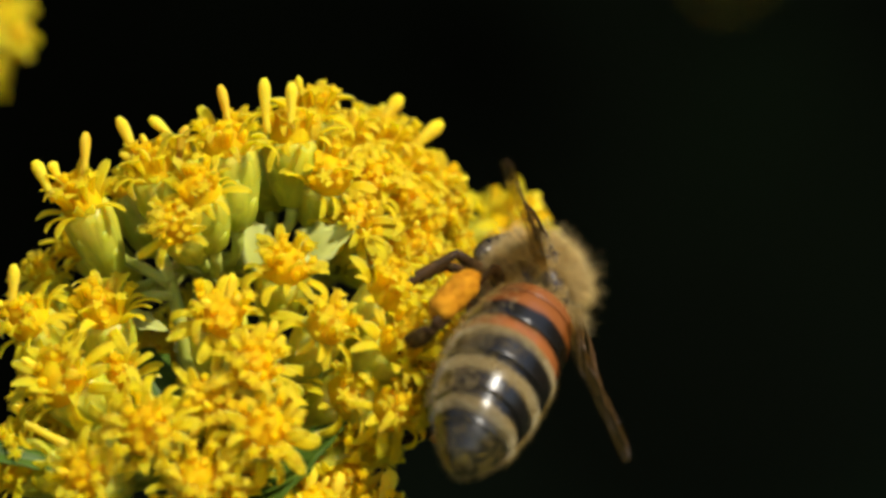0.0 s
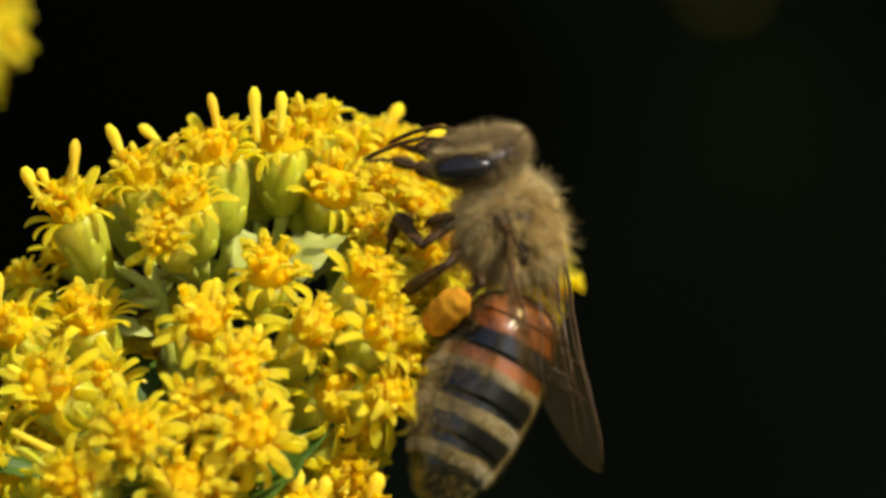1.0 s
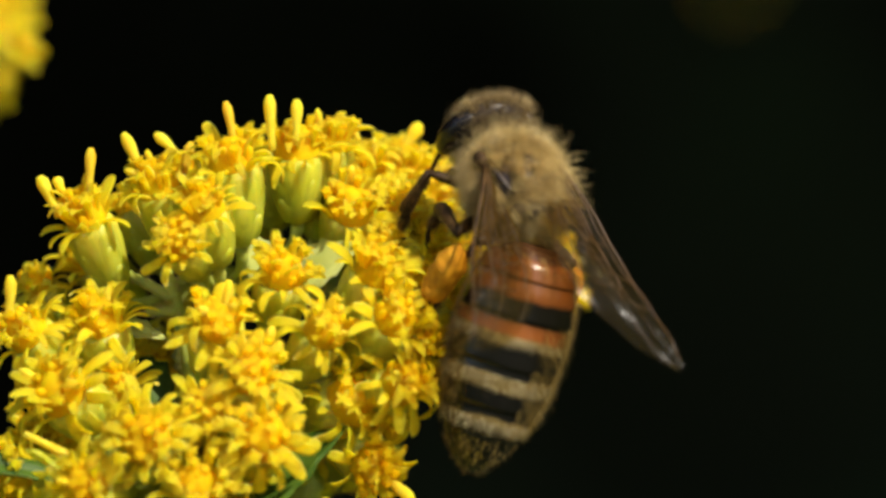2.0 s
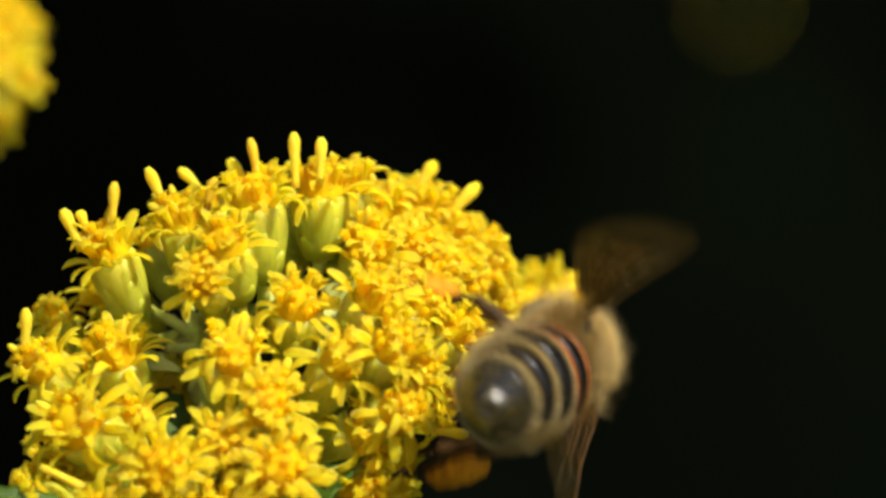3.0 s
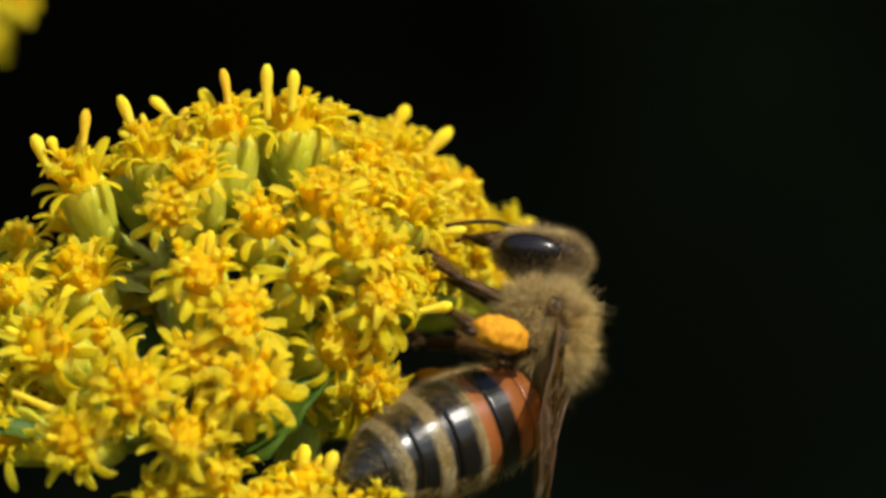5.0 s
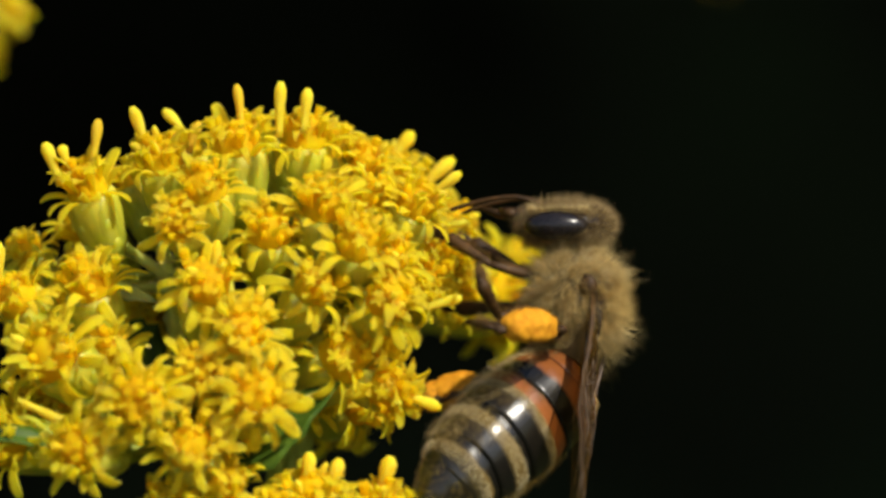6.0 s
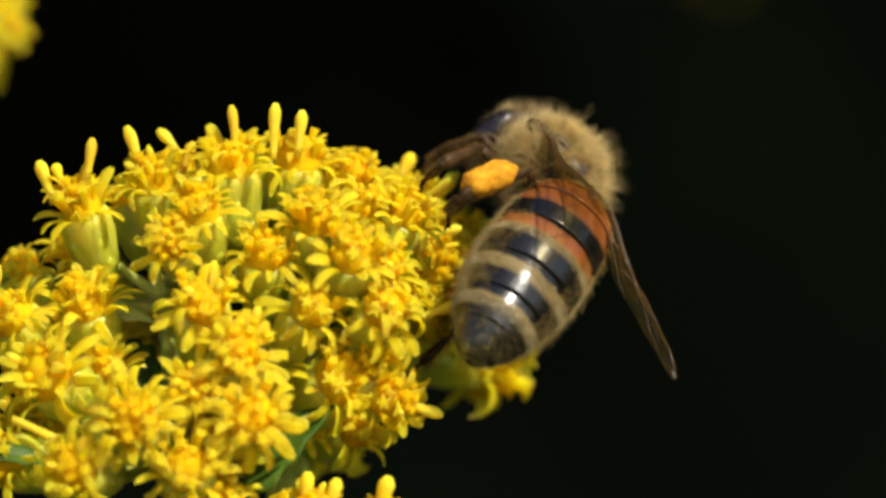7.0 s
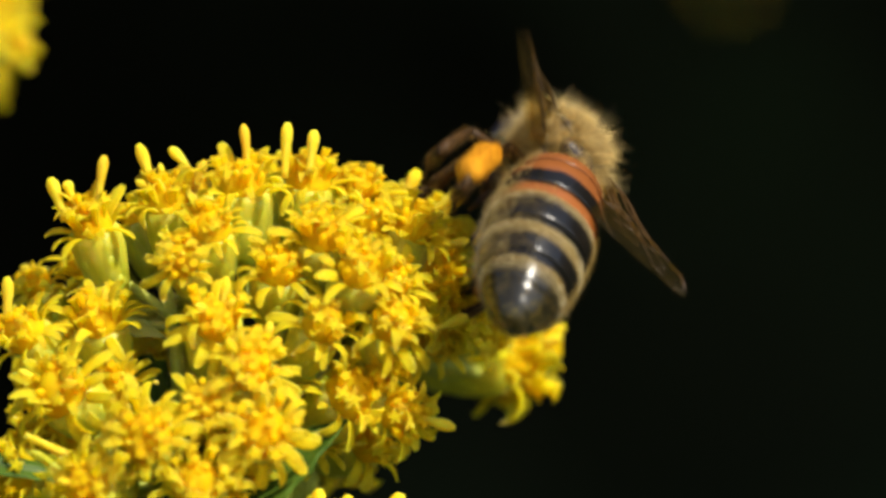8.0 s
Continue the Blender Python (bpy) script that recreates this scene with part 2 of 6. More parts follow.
# ---- the setting ----
def build_setting():
    bm = bmesh.new()
    bmesh.ops.create_grid(bm, x_segments=60, y_segments=60, size=400)
    for v in bm.verts:
        d = v.co.length
        v.co.z = 0.02 * noise.noise(v.co * 1.3) if d < 60 else 0.0
    tagged(new("ground", mesh_of("ground", bm, SOIL)), "dark grassy soil under the plants", "ground", kind="structure")
    # a thicket with an unseen crown added to overhang and shade its hollow
    bm = bmesh.new()
    nx, prof = 90, [(3.2, -0.05), (3.4, 0.5), (3.6, 1.1), (3.5, 1.7), (3.0, 2.2), (2.2, 2.5), (1.4, 2.6), (0.9, 2.9), (0.9, 3.4), (1.5, 4.2), (3.0, 5.0), (5.0, 5.2), (7.0, 4.0), (8.0, -0.05)]
    prof = [Vector((0, *a)).lerp(Vector((0, *b)), k / 4) for a, b in zip(prof, prof[1:]) for k in range(4)] + [Vector((0, *prof[-1]))]
    rows = []
    for i in range(nx + 1):
        x = -18 + 36 * i / nx
        row = []
        for p in prof:
            q = Vector((x, p.y + 0.02 * x * x * -0.6, p.z))
            w = 0.18 if p.z > 0.1 else 0.0
            row.append(bm.verts.new(q + Vector((noise.noise(q * 1.7), noise.noise(q * 1.7 + Vector((9, 2, 4))), noise.noise(q * 1.7 + Vector((3, 8, 1))))) * w * 2))
        rows.append(row)
    for a, b in zip(rows, rows[1:]):
        for k in range(len(prof) - 1):
            bm.faces.new((a[k], a[k + 1], b[k + 1], b[k]))
    tagged(new("backdrop", mesh_of("backdrop", bm, THICKET)), "thicket far behind the flowers, its shade painted near black", "thicket", kind="structure")


build_setting()


# ---- goldenrod ----
def fur(name, parent, points, normals, length, radius, mat, lay, seed, label="", tufts=0.0):
    """Many thin tapering hairs, one mesh: base points and normals in millimetres; lay: the way the hairs lean."""
    g = np.random.default_rng(seed)
    p, nrm = np.array(points), np.array(normals)
    n = len(p)
    d = nrm + np.array(lay) + g.normal(0, 0.36, (n, 3))
    if tufts:
        d += tufts * np.array([noise.noise_vector(Vector(q) * 2.2) for q in p])
    d /= np.linalg.norm(d, axis=1)[:, None]
    ln = length * g.uniform(0.55, 1.25, n)[:, None]
    s = np.cross(d, g.normal(0, 1, (n, 3)))
    s /= np.linalg.norm(s, axis=1)[:, None] + 1e-9
    t = np.cross(d, s)
    bend = np.array(lay) * 0.25 + g.normal(0, 0.12, (n, 3))
    ring = [p + s * radius, p - s * radius * 0.5 + t * radius * 0.87, p - s * radius * 0.5 - t * radius * 0.87]
    midp = p + d * ln * 0.55
    ring2 = [midp + (q - p) * 0.7 for q in ring]
    tip = p + (d + bend) * ln
    v = np.stack(ring + ring2 + [tip], 1).reshape(-1, 3) * MM
    base = np.arange(n)[:, None] * 7
    quads = np.concatenate([base + np.array(q) for q in ((0, 1, 4, 3), (1, 2, 5, 4), (2, 0, 3, 5))])
    tris = np.concatenate([base + np.array(q) for q in ((3, 4, 6), (4, 5, 6), (5, 3, 6))])
    me = bpy.data.meshes.new(name)
    me.from_pydata(v.tolist(), [], quads.tolist() + tris.tolist())
    for f in me.polygons:
        f.use_smooth = True
    me.materials.append(mat)
    return link(name, me, parent, None, label)


def petal_mesh(name, length, width, droop, lift, mat):
    """A strap petal from the origin along +x: curved down towards its tip, channelled, with thickness."""
    bm = bmesh.new()
    n, rows = 8, []
    x = z = 0.0
    for i in range(n + 1):
        u = i / n
        w = width * (0.5 + 0.55 * math.sin(math.pi * (0.1 + 0.55 * u))) * (1 if u < 0.6 else 1 - ((u - 0.6) / 0.4) ** 3 * 0.6)
        th = width * 0.16 * (1 - 0.6 * u)
        row = [(-w / 2, 0.03), (-w / 4, th), (w / 4, th * 0.8), (w / 2, 0.03), (w / 4, -th), (-w / 4, -th)]
        rows.append([bm.verts.new(Vector((x, y, z + h - 0.1 * width * (1 - (2 * y / width) ** 2))) * MM) for y, h in row])
        a = lift - droop * u
        x, z = x + length / n * math.cos(a), z + length / n * math.sin(a)
    for a, b in zip(rows, rows[1:]):
        for k in range(6):
            bm.faces.new((a[k], b[k], b[(k + 1) % 6], a[(k + 1) % 6]))
    bm.faces.new(rows[-1])
    bm.faces.new(rows[0][::-1])
    return mesh_of(name, bm, mat)


def disc_mesh(name, height, r, spread, mat):
    """One disc floret: a slender tube that opens into five pointed lobes, or a closed bud where spread is 0."""
    bm = bmesh.new()
    if not spread:
        tube(bm, [(0, 0, -0.5), (0, 0, height * 0.5), (0, 0, height * 0.8), (0, 0, height * 0.95), (0, 0, height)], [r * 0.8, r * 0.95, r, r * 0.62, r * 0.12], 8)
        return mesh_of(name, bm, mat)
    n, rings = 20, []
    for pr, z in ((0.55, -0.5), (0.6, height * 0.4), (1.0, height * 0.72), (1.0 + spread * 0.6, height * 0.9), (1.0 + spread * 1.7, height * 0.95), (0.9 + spread * 1.2, height * 0.93), (0.5, height * 0.95)):
        ring = []
        for k in range(n):
            a = TAU * k / n
            lobe = 0.5 + 0.5 * math.cos(5 * a)
            q = pr * r if pr <= 1.0 else r * (0.85 + (pr - 0.85) * lobe)
            ring.append(bm.verts.new(Vector((math.cos(a) * q, math.sin(a) * q, z)) * MM))
        rings.append(ring)
    for a, b in zip(rings, rings[1:]):
        for k in range(n):
            bm.faces.new((a[k], a[(k + 1) % n], b[(k + 1) % n], b[k]))
    bm.faces.new(rings[-1])
    return mesh_of(name, bm, mat)


def style_mesh(name, length, r, lean, mat):
    bm = bmesh.new()
    pts = curve((0, 0, -0.4), (0, 0, length * 0.5), (lean, 0, length), 6)
    tube(bm, pts, [r * 0.75, r * 0.75, r * 0.8, r * 0.95, r * 1.1, r * 1.05, r * 0.5], 8)
    return mesh_of(name, bm, mat)


PROFILE = [(0.24, 0), (0.46, 0.15), (0.64, 0.45), (0.8, 0.95), (0.9, 1.5), (0.96, 2.0), (0.97, 2.5), (0.9, 2.75)]


def cup_radius(z):
    return next(p0[0] + (p1[0] - p0[0]) * (z - p0[1]) / (p1[1] - p0[1]) for p0, p1 in zip(PROFILE, PROFILE[1:]) if p0[1] <= z <= p1[1])


def cup_mesh(name, r, h):
    """The swelling green body of a floret."""
    bm = bmesh.new()
    n = 20
    rings = [[bm.verts.new(Vector((math.cos(TAU * k / n) * pr * r, math.sin(TAU * k / n) * pr * r, z * h / 2.75)) * MM) for k in range(n)] for pr, z in PROFILE]
    for a, b in zip(rings, rings[1:]):
        for k in range(n):
            bm.faces.new((a[k], a[(k + 1) % n], b[(k + 1) % n], b[k]))
    bm.faces.new(rings[0][::-1])
    bm.faces.new(rings[-1])
    return mesh_of(name, bm, BRACT)


def bract_mesh(name, tier, z0, z1, r, h):
    """One narrow bract that lies on the cup, proud at its tip."""
    bm = bmesh.new()
    rows = []
    for i in range(6):
        u = i / 5
        z = z0 + (z1 - z0) * u
        pr = cup_radius(z)
        half = 0.5 * math.sin(math.pi * (0.2 + 0.76 * u)) + 0.02
        out = 0.012 + 0.014 * (2 - tier) + 0.03 * u
        rows.append([bm.verts.new(Vector((math.cos(s * half / max(pr, 0.3)) * (pr + o) * r, math.sin(s * half / max(pr, 0.3)) * (pr + o) * r, z * h / 2.75)) * MM) for s, o in ((-1, -0.02), (-0.5, out), (0.5, out), (1, -0.02))])
    for a, b in zip(rows, rows[1:]):
        for j in range(3):
            bm.faces.new((a[j], a[j + 1], b[j + 1], b[j]))
    bm.faces.new(rows[-1])
    return mesh_of(name, bm, BRACT)


SHAPES = ((0.94, 2.55), (0.86, 2.75), (1.02, 2.45))
TIERS = ((0.15, 1.2, 4), (0.4, 2.0, 5), (0.7, 2.74, 6))
PETALS = [petal_mesh("petal", ln, w, d, lf, PETAL) for ln, w, d, lf in ((1.2, 0.36, 1.9, 0.8), (1.1, 0.40, 1.6, 0.7), (1.3, 0.34, 1.4, 0.7), (1.5, 0.32, 3.0, 1.15), (1.15, 0.35, 1.0, 0.7))]
DISCS = [disc_mesh("disc_floret", hh, rr, sp, DISC if k < 3 else PETAL) for k, (hh, rr, sp) in enumerate(((0.8, 0.14, 0.0), (1.0, 0.13, 0.25), (0.95, 0.13, 0.5), (1.1, 0.12, 0.9), (0.95, 0.13, 1.3)))]
STYLES = [style_mesh("style", ln, rr, le, STYLE) for ln, rr, le in ((0.9, 0.12, 0.1), (0.75, 0.13, 0.3), (0.65, 0.11, 0.15))]
CUPS = [cup_mesh("floret", r, h) for r, h in SHAPES]
DOMES = []
for r, h in SHAPES:
    dome = bmesh.new()
    ball(dome, (0, 0, h - 0.02), (r * 0.78, r * 0.78, 1.0), 14, 0.16)
    DOMES.append(mesh_of("disc", dome, DISC))
BRACTS = [[bract_mesh("bract", i, z0, z1, r, h) for i, (z0, z1, _) in enumerate(TIERS)] for r, h in SHAPES]


def floret(spray, loc, axis, size, g):
    """One flower head: cup with its bracts, strap petals round the rim, disc florets and styles in the middle."""
    size *= 1.05
    k = g.randrange(3)
    r, h = SHAPES[k]
    base = Vector(loc) - Vector(axis) * (h + 0.4) * size
    cup = link("floret", CUPS[k], spray, facing(base * MM, axis, g.uniform(0, TAU)) @ Matrix.Scale(size, 4))
    for i, (_, _, number) in enumerate(TIERS):
        for j in range(number):
            link("bract", BRACTS[k][i], cup, Matrix.Rotation(TAU * (j + 0.37 * i) / number + g.uniform(-0.15, 0.15), 4, "Z"))
    link("disc", DOMES[k], cup)
    # rays: an inner whorl that stands up and an outer one that hangs over the rim
    closed = g.choice((0.0, 0.05, 0.1, 0.2, 0.5))
    for whorl, count, out, rise, lean in ((0, g.randint(7, 10), 0.5, 0.2, (-1.1, -0.2)), (1, g.randint(11, 14), 0.78, 0.0, (-0.4, 0.85))):
        for i in range(count):
            a = TAU * (i + 0.5 * whorl + g.uniform(-0.35, 0.35)) / count
            m = Matrix.Rotation(a, 4, "Z") @ Matrix.Translation(Vector((r * out, 0, h + rise + g.uniform(-0.1, 0.12))) * MM) @ Matrix.Rotation(g.uniform(*lean) - closed, 4, "Y") @ Matrix.Rotation(g.uniform(-0.6, 0.6), 4, "X") @ Matrix.Scale(g.uniform(0.7, 1.12), 4)
            link("petal", PETALS[g.randrange(5)], cup, m)
    for i in range(16):
        rad = (0.0 if i == 0 else 0.54 if i < 11 else 0.28) * r
        a = TAU * i / (10 if i < 11 else 5) + g.uniform(-0.25, 0.25)
        m = Matrix.Translation(Vector((math.cos(a) * rad, math.sin(a) * rad, h + 0.12 - 0.5 * (rad / r) ** 2 + g.uniform(-0.1, 0.25))) * MM) @ Matrix.Rotation(a, 4, "Z") @ Matrix.Rotation(rad * 0.7 + g.uniform(-0.12, 0.12), 4, "Y") @ Matrix.Scale(g.uniform(0.85, 1.15), 4)
        link("disc_floret", DISCS[g.choice((0, 1, 1, 2) if i == 0 or i > 10 else (0, 1, 2, 3, 3, 4))], cup, m)
    for i in range(g.randint(0, 2)):
        a, rad = g.uniform(0, TAU), g.uniform(0.1, 0.6) * r
        m = Matrix.Translation(Vector((math.cos(a) * rad, math.sin(a) * rad, h + 0.5)) * MM) @ Matrix.Rotation(a, 4, "Z") @ Matrix.Rotation(g.uniform(0, 0.4), 4, "Y")
        link("style", STYLES[g.randrange(3)], cup, m)
    return base, cup


def spray_of(florets, root, seed, label, stalk=0.42, styles=(), leaves=(), shoots=()):
    """A flowering branch: a stalk with short pedicels, each with a floret; tall styles and small leaves."""
    g = random.Random(seed)
    spray = new("goldenrod_spray")
    tagged(spray, label, "flower", "goldenrod sprays")
    bm = bmesh.new()
    root = Vector(root)
    mid = sum((Vector(fl[:3]) for fl in florets), Vector()) / len(florets)
    axis_end = mid + Vector((0, 3.0, -1.5))
    tube(bm, curve(root, root.lerp(axis_end, 0.5) + Vector((0, 1.0, 0.5)), axis_end, 10), [stalk * (1 - 0.045 * i) for i in range(11)], 9)
    stem = part("stalk", bm, STEM, spray, "pale green hairy flower stalk")
    pts, nr = [], []
    for i in range(500):
        o = Vector((g.gauss(0, 1), g.gauss(0, 1), g.gauss(0, 1))).normalized()
        pts.append(root.lerp(axis_end, g.random()) + Vector((0, 0.4, 0.2)) + o * stalk * 0.7)
        nr.append(o)
    fur("stalk_hair", stem, pts, nr, 0.3, 0.01, PALE_FUR, (0, 0, 0.2), seed)
    cups = []
    for x, y, z, ax, ay, az, size in florets:
        base, cup = floret(spray, (x, y, z), Vector((ax, ay, az)).normalized(), size, g)
        cups.append((Vector((x, y, z)), cup))
        node = root.lerp(axis_end, g.uniform(0.6, 1.0))
        bm = bmesh.new()
        tube(bm, curve(node, base - Vector((ax, ay, az)) * 1.6, base, 6), [0.24, 0.22, 0.2, 0.2, 0.2, 0.22, 0.26], 7)
        part("pedicel", bm, STEM, spray)
    for foot, top, r, brown in styles:
        foot, top = Vector(foot), Vector(top)
        cup = min(cups, key=lambda c: (c[0] - foot).length)[1]
        bm = bmesh.new()
        foot = foot - (top - foot) * 0.35
        bend = foot.lerp(top, 0.5) + Vector((g.uniform(-0.15, 0.15), 0, 0.05))
        tube(bm, curve(foot, bend, top, 7), [r * q for q in (0.62, 0.62, 0.64, 0.7, 0.84, 1.0, 1.0, 0.45)], 9)
        st = part("style", bm, BROWN_STYLE if brown else STYLE, cup, "browned tall style" if brown else "tall yellow style")
        st.matrix_parent_inverse = cup.matrix_basis.inverted()
    for foot, top, r in shoots:
        foot, top = Vector(foot), Vector(top)
        bm = bmesh.new()
        tube(bm, curve(foot, foot.lerp(top, 0.5) + Vector((g.uniform(-0.3, 0.3), 0, 0)), top, 8), [r * (1.1 - 0.03 * i) for i in range(9)], 9)
        st = part("shoot", bm, STEM, spray, "pale green shoot with short white hair")
        pts = [(foot.lerp(top, g.random()), Vector((g.gauss(0, 1), g.gauss(0, 1), g.gauss(0, 1))).normalized()) for _ in range(220)]
        fur("shoot_hair", st, [p + o * r * 0.9 for p, o in pts], [o for _, o in pts], 0.22, 0.008, PALE_FUR, (0, 0, 0.2), seed + 5)
    for foot, top, width, green in leaves:
        foot, top = Vector(foot), Vector(top)
        ln = (top - foot).length
        me = leaf_mesh("leaf", ln, width, ln * 0.12, LEAF if green else PALE_LEAF)
        link("leaf", me, spray, axes(foot * MM, top - foot, Vector((g.uniform(-0.2, 0.2), -0.75, 0.6))), "dark green pointed leaf" if green else "pale green downy bract leaf")
    return spray


def leaf_mesh(name, length, width, bend, mat):
    bm = bmesh.new()
    n, rows = 10, []
    for i in range(n + 1):
        u = i / n
        w = width * (math.sin(math.pi * min(1.0, 0.06 + u * 0.94) ** 0.75) * (1 + 0.16 * math.sin(i * 2.4)) + 0.02)
        z = -bend * u * u
        rows.append([bm.verts.new(Vector((length * u, s * w / 2, z + 0.22 * abs(s) * w + t)) * MM) for s, t in ((-1, 0), (-0.5, 0.03), (0, 0.0), (0.5, 0.03), (1, 0), (0.5, -0.07), (0, -0.12), (-0.5, -0.07))])
    for a, b in zip(rows, rows[1:]):
        for k in range(8):
            bm.faces.new((a[k], b[k], b[(k + 1) % 8], a[(k + 1) % 8]))
    bm.faces.new(rows[0][::-1])
    bm.faces.new(rows[-1])
    return mesh_of(name, bm, mat)


SPRAY_A = [
    (-3.5, -1.0, -1.7, -0.25, -0.45, 0.86, 1.05),
    (-0.8, 0.0, -0.9, -0.15, -0.36, 0.92, 1.0),
    (1.9, -1.0, -0.3, 0.00, -0.30, 0.95, 1.1),
    (4.2, 1.0, -0.1, 0.10, -0.30, 0.95, 1.0),
    (0.8, -3.0, -1.9, -0.09, -0.53, 0.84, 0.9),
    (-0.2, -3.5, -3.1, -0.21, -0.88, 0.42, 0.9),
    (-1.9, 3.0, -1.6, -0.31, 0.21, 0.93, 0.9),
    (3.2, 4.0, -0.5, 0.05, 0.30, 0.95, 0.9),
    (0.3, 4.0, -0.7, -0.10, 0.30, 0.95, 0.9),
    (-3.9, 3.0, -3.2, -0.69, -0.23, 0.69, 0.9),
    (5.0, 3.0, -0.7, 0.20, 0.10, 0.97, 0.9),
    (2.5, 4.0, -2.0, 0.10, -0.60, 0.80, 0.9),
]
SPRAY_L = [
    (-4.6, 1.0, 1.7, -0.58, -0.53, 0.62, 1.0),
    (-1.9, 1.0, 2.2, -0.15, -0.50, 0.85, 1.05),
    (-3.2, -1.0, -0.3, -0.49, -0.74, 0.45, 1.1),
    (-0.1, -3.0, -1.8, -0.21, -0.93, 0.31, 1.2),
    (2.3, -1.0, 2.2, 0.05, -0.75, 0.66, 1.05),
    (3.6, -2.0, 0.5, 0.18, -0.84, 0.52, 1.05),
    (4.1, -3.0, -1.7, 0.25, -0.91, 0.33, 1.1),
    (2.1, -2.0, -0.9, 0.04, -0.92, 0.40, 1.0),
    (6.1, -1.0, 2.0, 0.41, -0.65, 0.64, 1.0),
    (7.2, 0.0, -0.4, 0.53, -0.72, 0.45, 1.15),
    (4.5, 0.0, 4.0, 0.10, -0.62, 0.78, 0.95),
    (-4.8, -1.0, -3.3, -0.72, -0.67, 0.18, 1.0),
    (-2.1, -3.0, -3.6, -0.44, -0.89, 0.13, 1.0),
    (1.8, -3.0, -3.4, 0.00, -0.89, 0.45, 1.0),
    (-3.5, 4.0, 1.3, -0.47, -0.65, 0.60, 0.9),
    (-4.2, 2.0, -2.0, -0.60, -0.74, 0.31, 1),
    (-2.7, 1.0, -2.0, -0.45, -0.83, 0.31, 0.9),
    (-1.3, 1.0, -0.2, -0.29, -0.83, 0.47, 0.9),
    (1.1, 0.0, -2.5, -0.06, -0.96, 0.26, 0.9),
    (2.9, -1.0, -3.1, 0.13, -0.97, 0.20, 0.9),
    (5.8, 2.0, -2.0, 0.43, -0.85, 0.31, 0.9),
    (7.7, 5.0, -2.3, 0.64, -0.71, 0.29, 1),
    (4.9, 4.0, -1.1, 0.34, -0.85, 0.40, 0.9),
    (-4.5, 6.0, 3.3, -0.51, -0.43, 0.74, 0.8),
    (-0.5, 8.0, 0.7, -0.20, -0.80, 0.55, 1.0),
    (0.9, 8.0, 1.5, 0.10, -0.80, 0.60, 1.0),
    (1.6, 7.0, -0.2, 0.10, -0.90, 0.40, 1.0),
    (6.6, 11.0, -3.2, 0.45, -0.40, -0.80, 1.25),
]
SPRAY_S = [
    (-1.3, -1.0, 1.7, 0.02, -0.56, 0.83, 1.0),
    (1.3, -2.0, -1.5, 0.38, -0.78, 0.50, 1.0),
    (0.1, -2.0, 0.5, 0.20, -0.68, 0.71, 1.0),
    (2.0, 1.0, 1.9, 0.43, -0.33, 0.84, 1.0),
    (1.6, -1.0, -4.7, 0.69, -0.69, -0.23, 0.95),
    (1.1, -1.0, 0.1, 0.33, -0.67, 0.67, 0.9),
    (2.3, 2.0, -0.7, 0.84, -0.53, 0.11, 0.9),
    (0.4, 1.0, 2.1, 0.24, -0.45, 0.86, 0.9),
    (0.9, -1.0, -2.9, 0.58, -0.81, -0.12, 0.9),
    (-0.6, 3.0, -0.9, 0.13, -0.81, 0.57, 0.9),
    (-1.0, 4.0, 0.3, 0.08, -0.72, 0.69, 0.9),
    (1.2, 4.0, 1.3, 0.34, -0.51, 0.79, 0.9),
    (2.8, 4.0, 0.5, 0.90, -0.40, 0.20, 0.9),
    (0.0, 4.0, 3.3, 0.10, -0.40, 0.91, 0.9),
]
SPRAY_T = [
    (-2.3, -2.0, 0.3, 0.00, -0.20, 0.98, 1.0),
    (-0.9, 0.0, -0.5, 0.10, -0.20, 0.98, 1.0),
    (0.4, 1.0, -0.4, 0.31, -0.21, 0.93, 1.0),
    (-1.4, -3.0, -2.0, 0.10, -0.70, 0.70, 1.0),
    (0.2, -2.0, -2.1, 0.31, -0.62, 0.72, 1.0),
    (1.6, 1.0, -1.5, 0.60, -0.10, 0.80, 1.0),
    (2.7, 1.5, -2.1, 0.75, -0.20, 0.62, 1.0),
    (1.6, -1.0, -2.8, 0.51, -0.61, 0.61, 1.0),
    (2.7, 1.0, -3.0, 0.78, -0.20, 0.59, 1.0),
    (-0.2, -3.0, -3.6, 0.21, -0.88, 0.42, 1.0),
    (1.8, -1.0, -4.2, 0.62, -0.72, 0.31, 1.0),
    (3.2, 2.0, -4.0, 0.90, -0.20, 0.40, 1.0),
    (1.0, -1.0, -5.0, 0.52, -0.83, 0.21, 0.9),
    (-1.1, 0.0, -3.0, 0.11, -0.75, 0.65, 1),
    (0.6, 1.0, -4.0, 0.44, -0.78, 0.44, 1),
    (3.0, 2.0, -5.0, 0.94, -0.31, 0.10, 0.9),
]
SPRAY_F = [
    (1.3, 0.0, 0.0, 0.99, -0.13, 0.05, 1.5),
    (1.6, 2.0, 0.8, 0.86, 0.10, 0.50, 1.1),
    (0.9, 1.0, -1.1, 0.64, -0.43, -0.64, 0.95),
]
SPRAY_G = [
    (-2.9, -1.0, -0.2, 0.00, -0.60, 0.80, 1.0),
    (0.1, 0.0, -0.5, 0.10, -0.40, 0.91, 1.0),
    (2.6, 0.0, -0.9, 0.21, -0.31, 0.93, 1.0),
    (-4.8, -1.0, -1.0, -0.20, -0.59, 0.78, 1.0),
    (-1.2, -2.0, -1.4, 0.00, -0.71, 0.71, 1.0),
    (1.5, -2.0, -1.6, 0.10, -0.70, 0.70, 1.0),
]
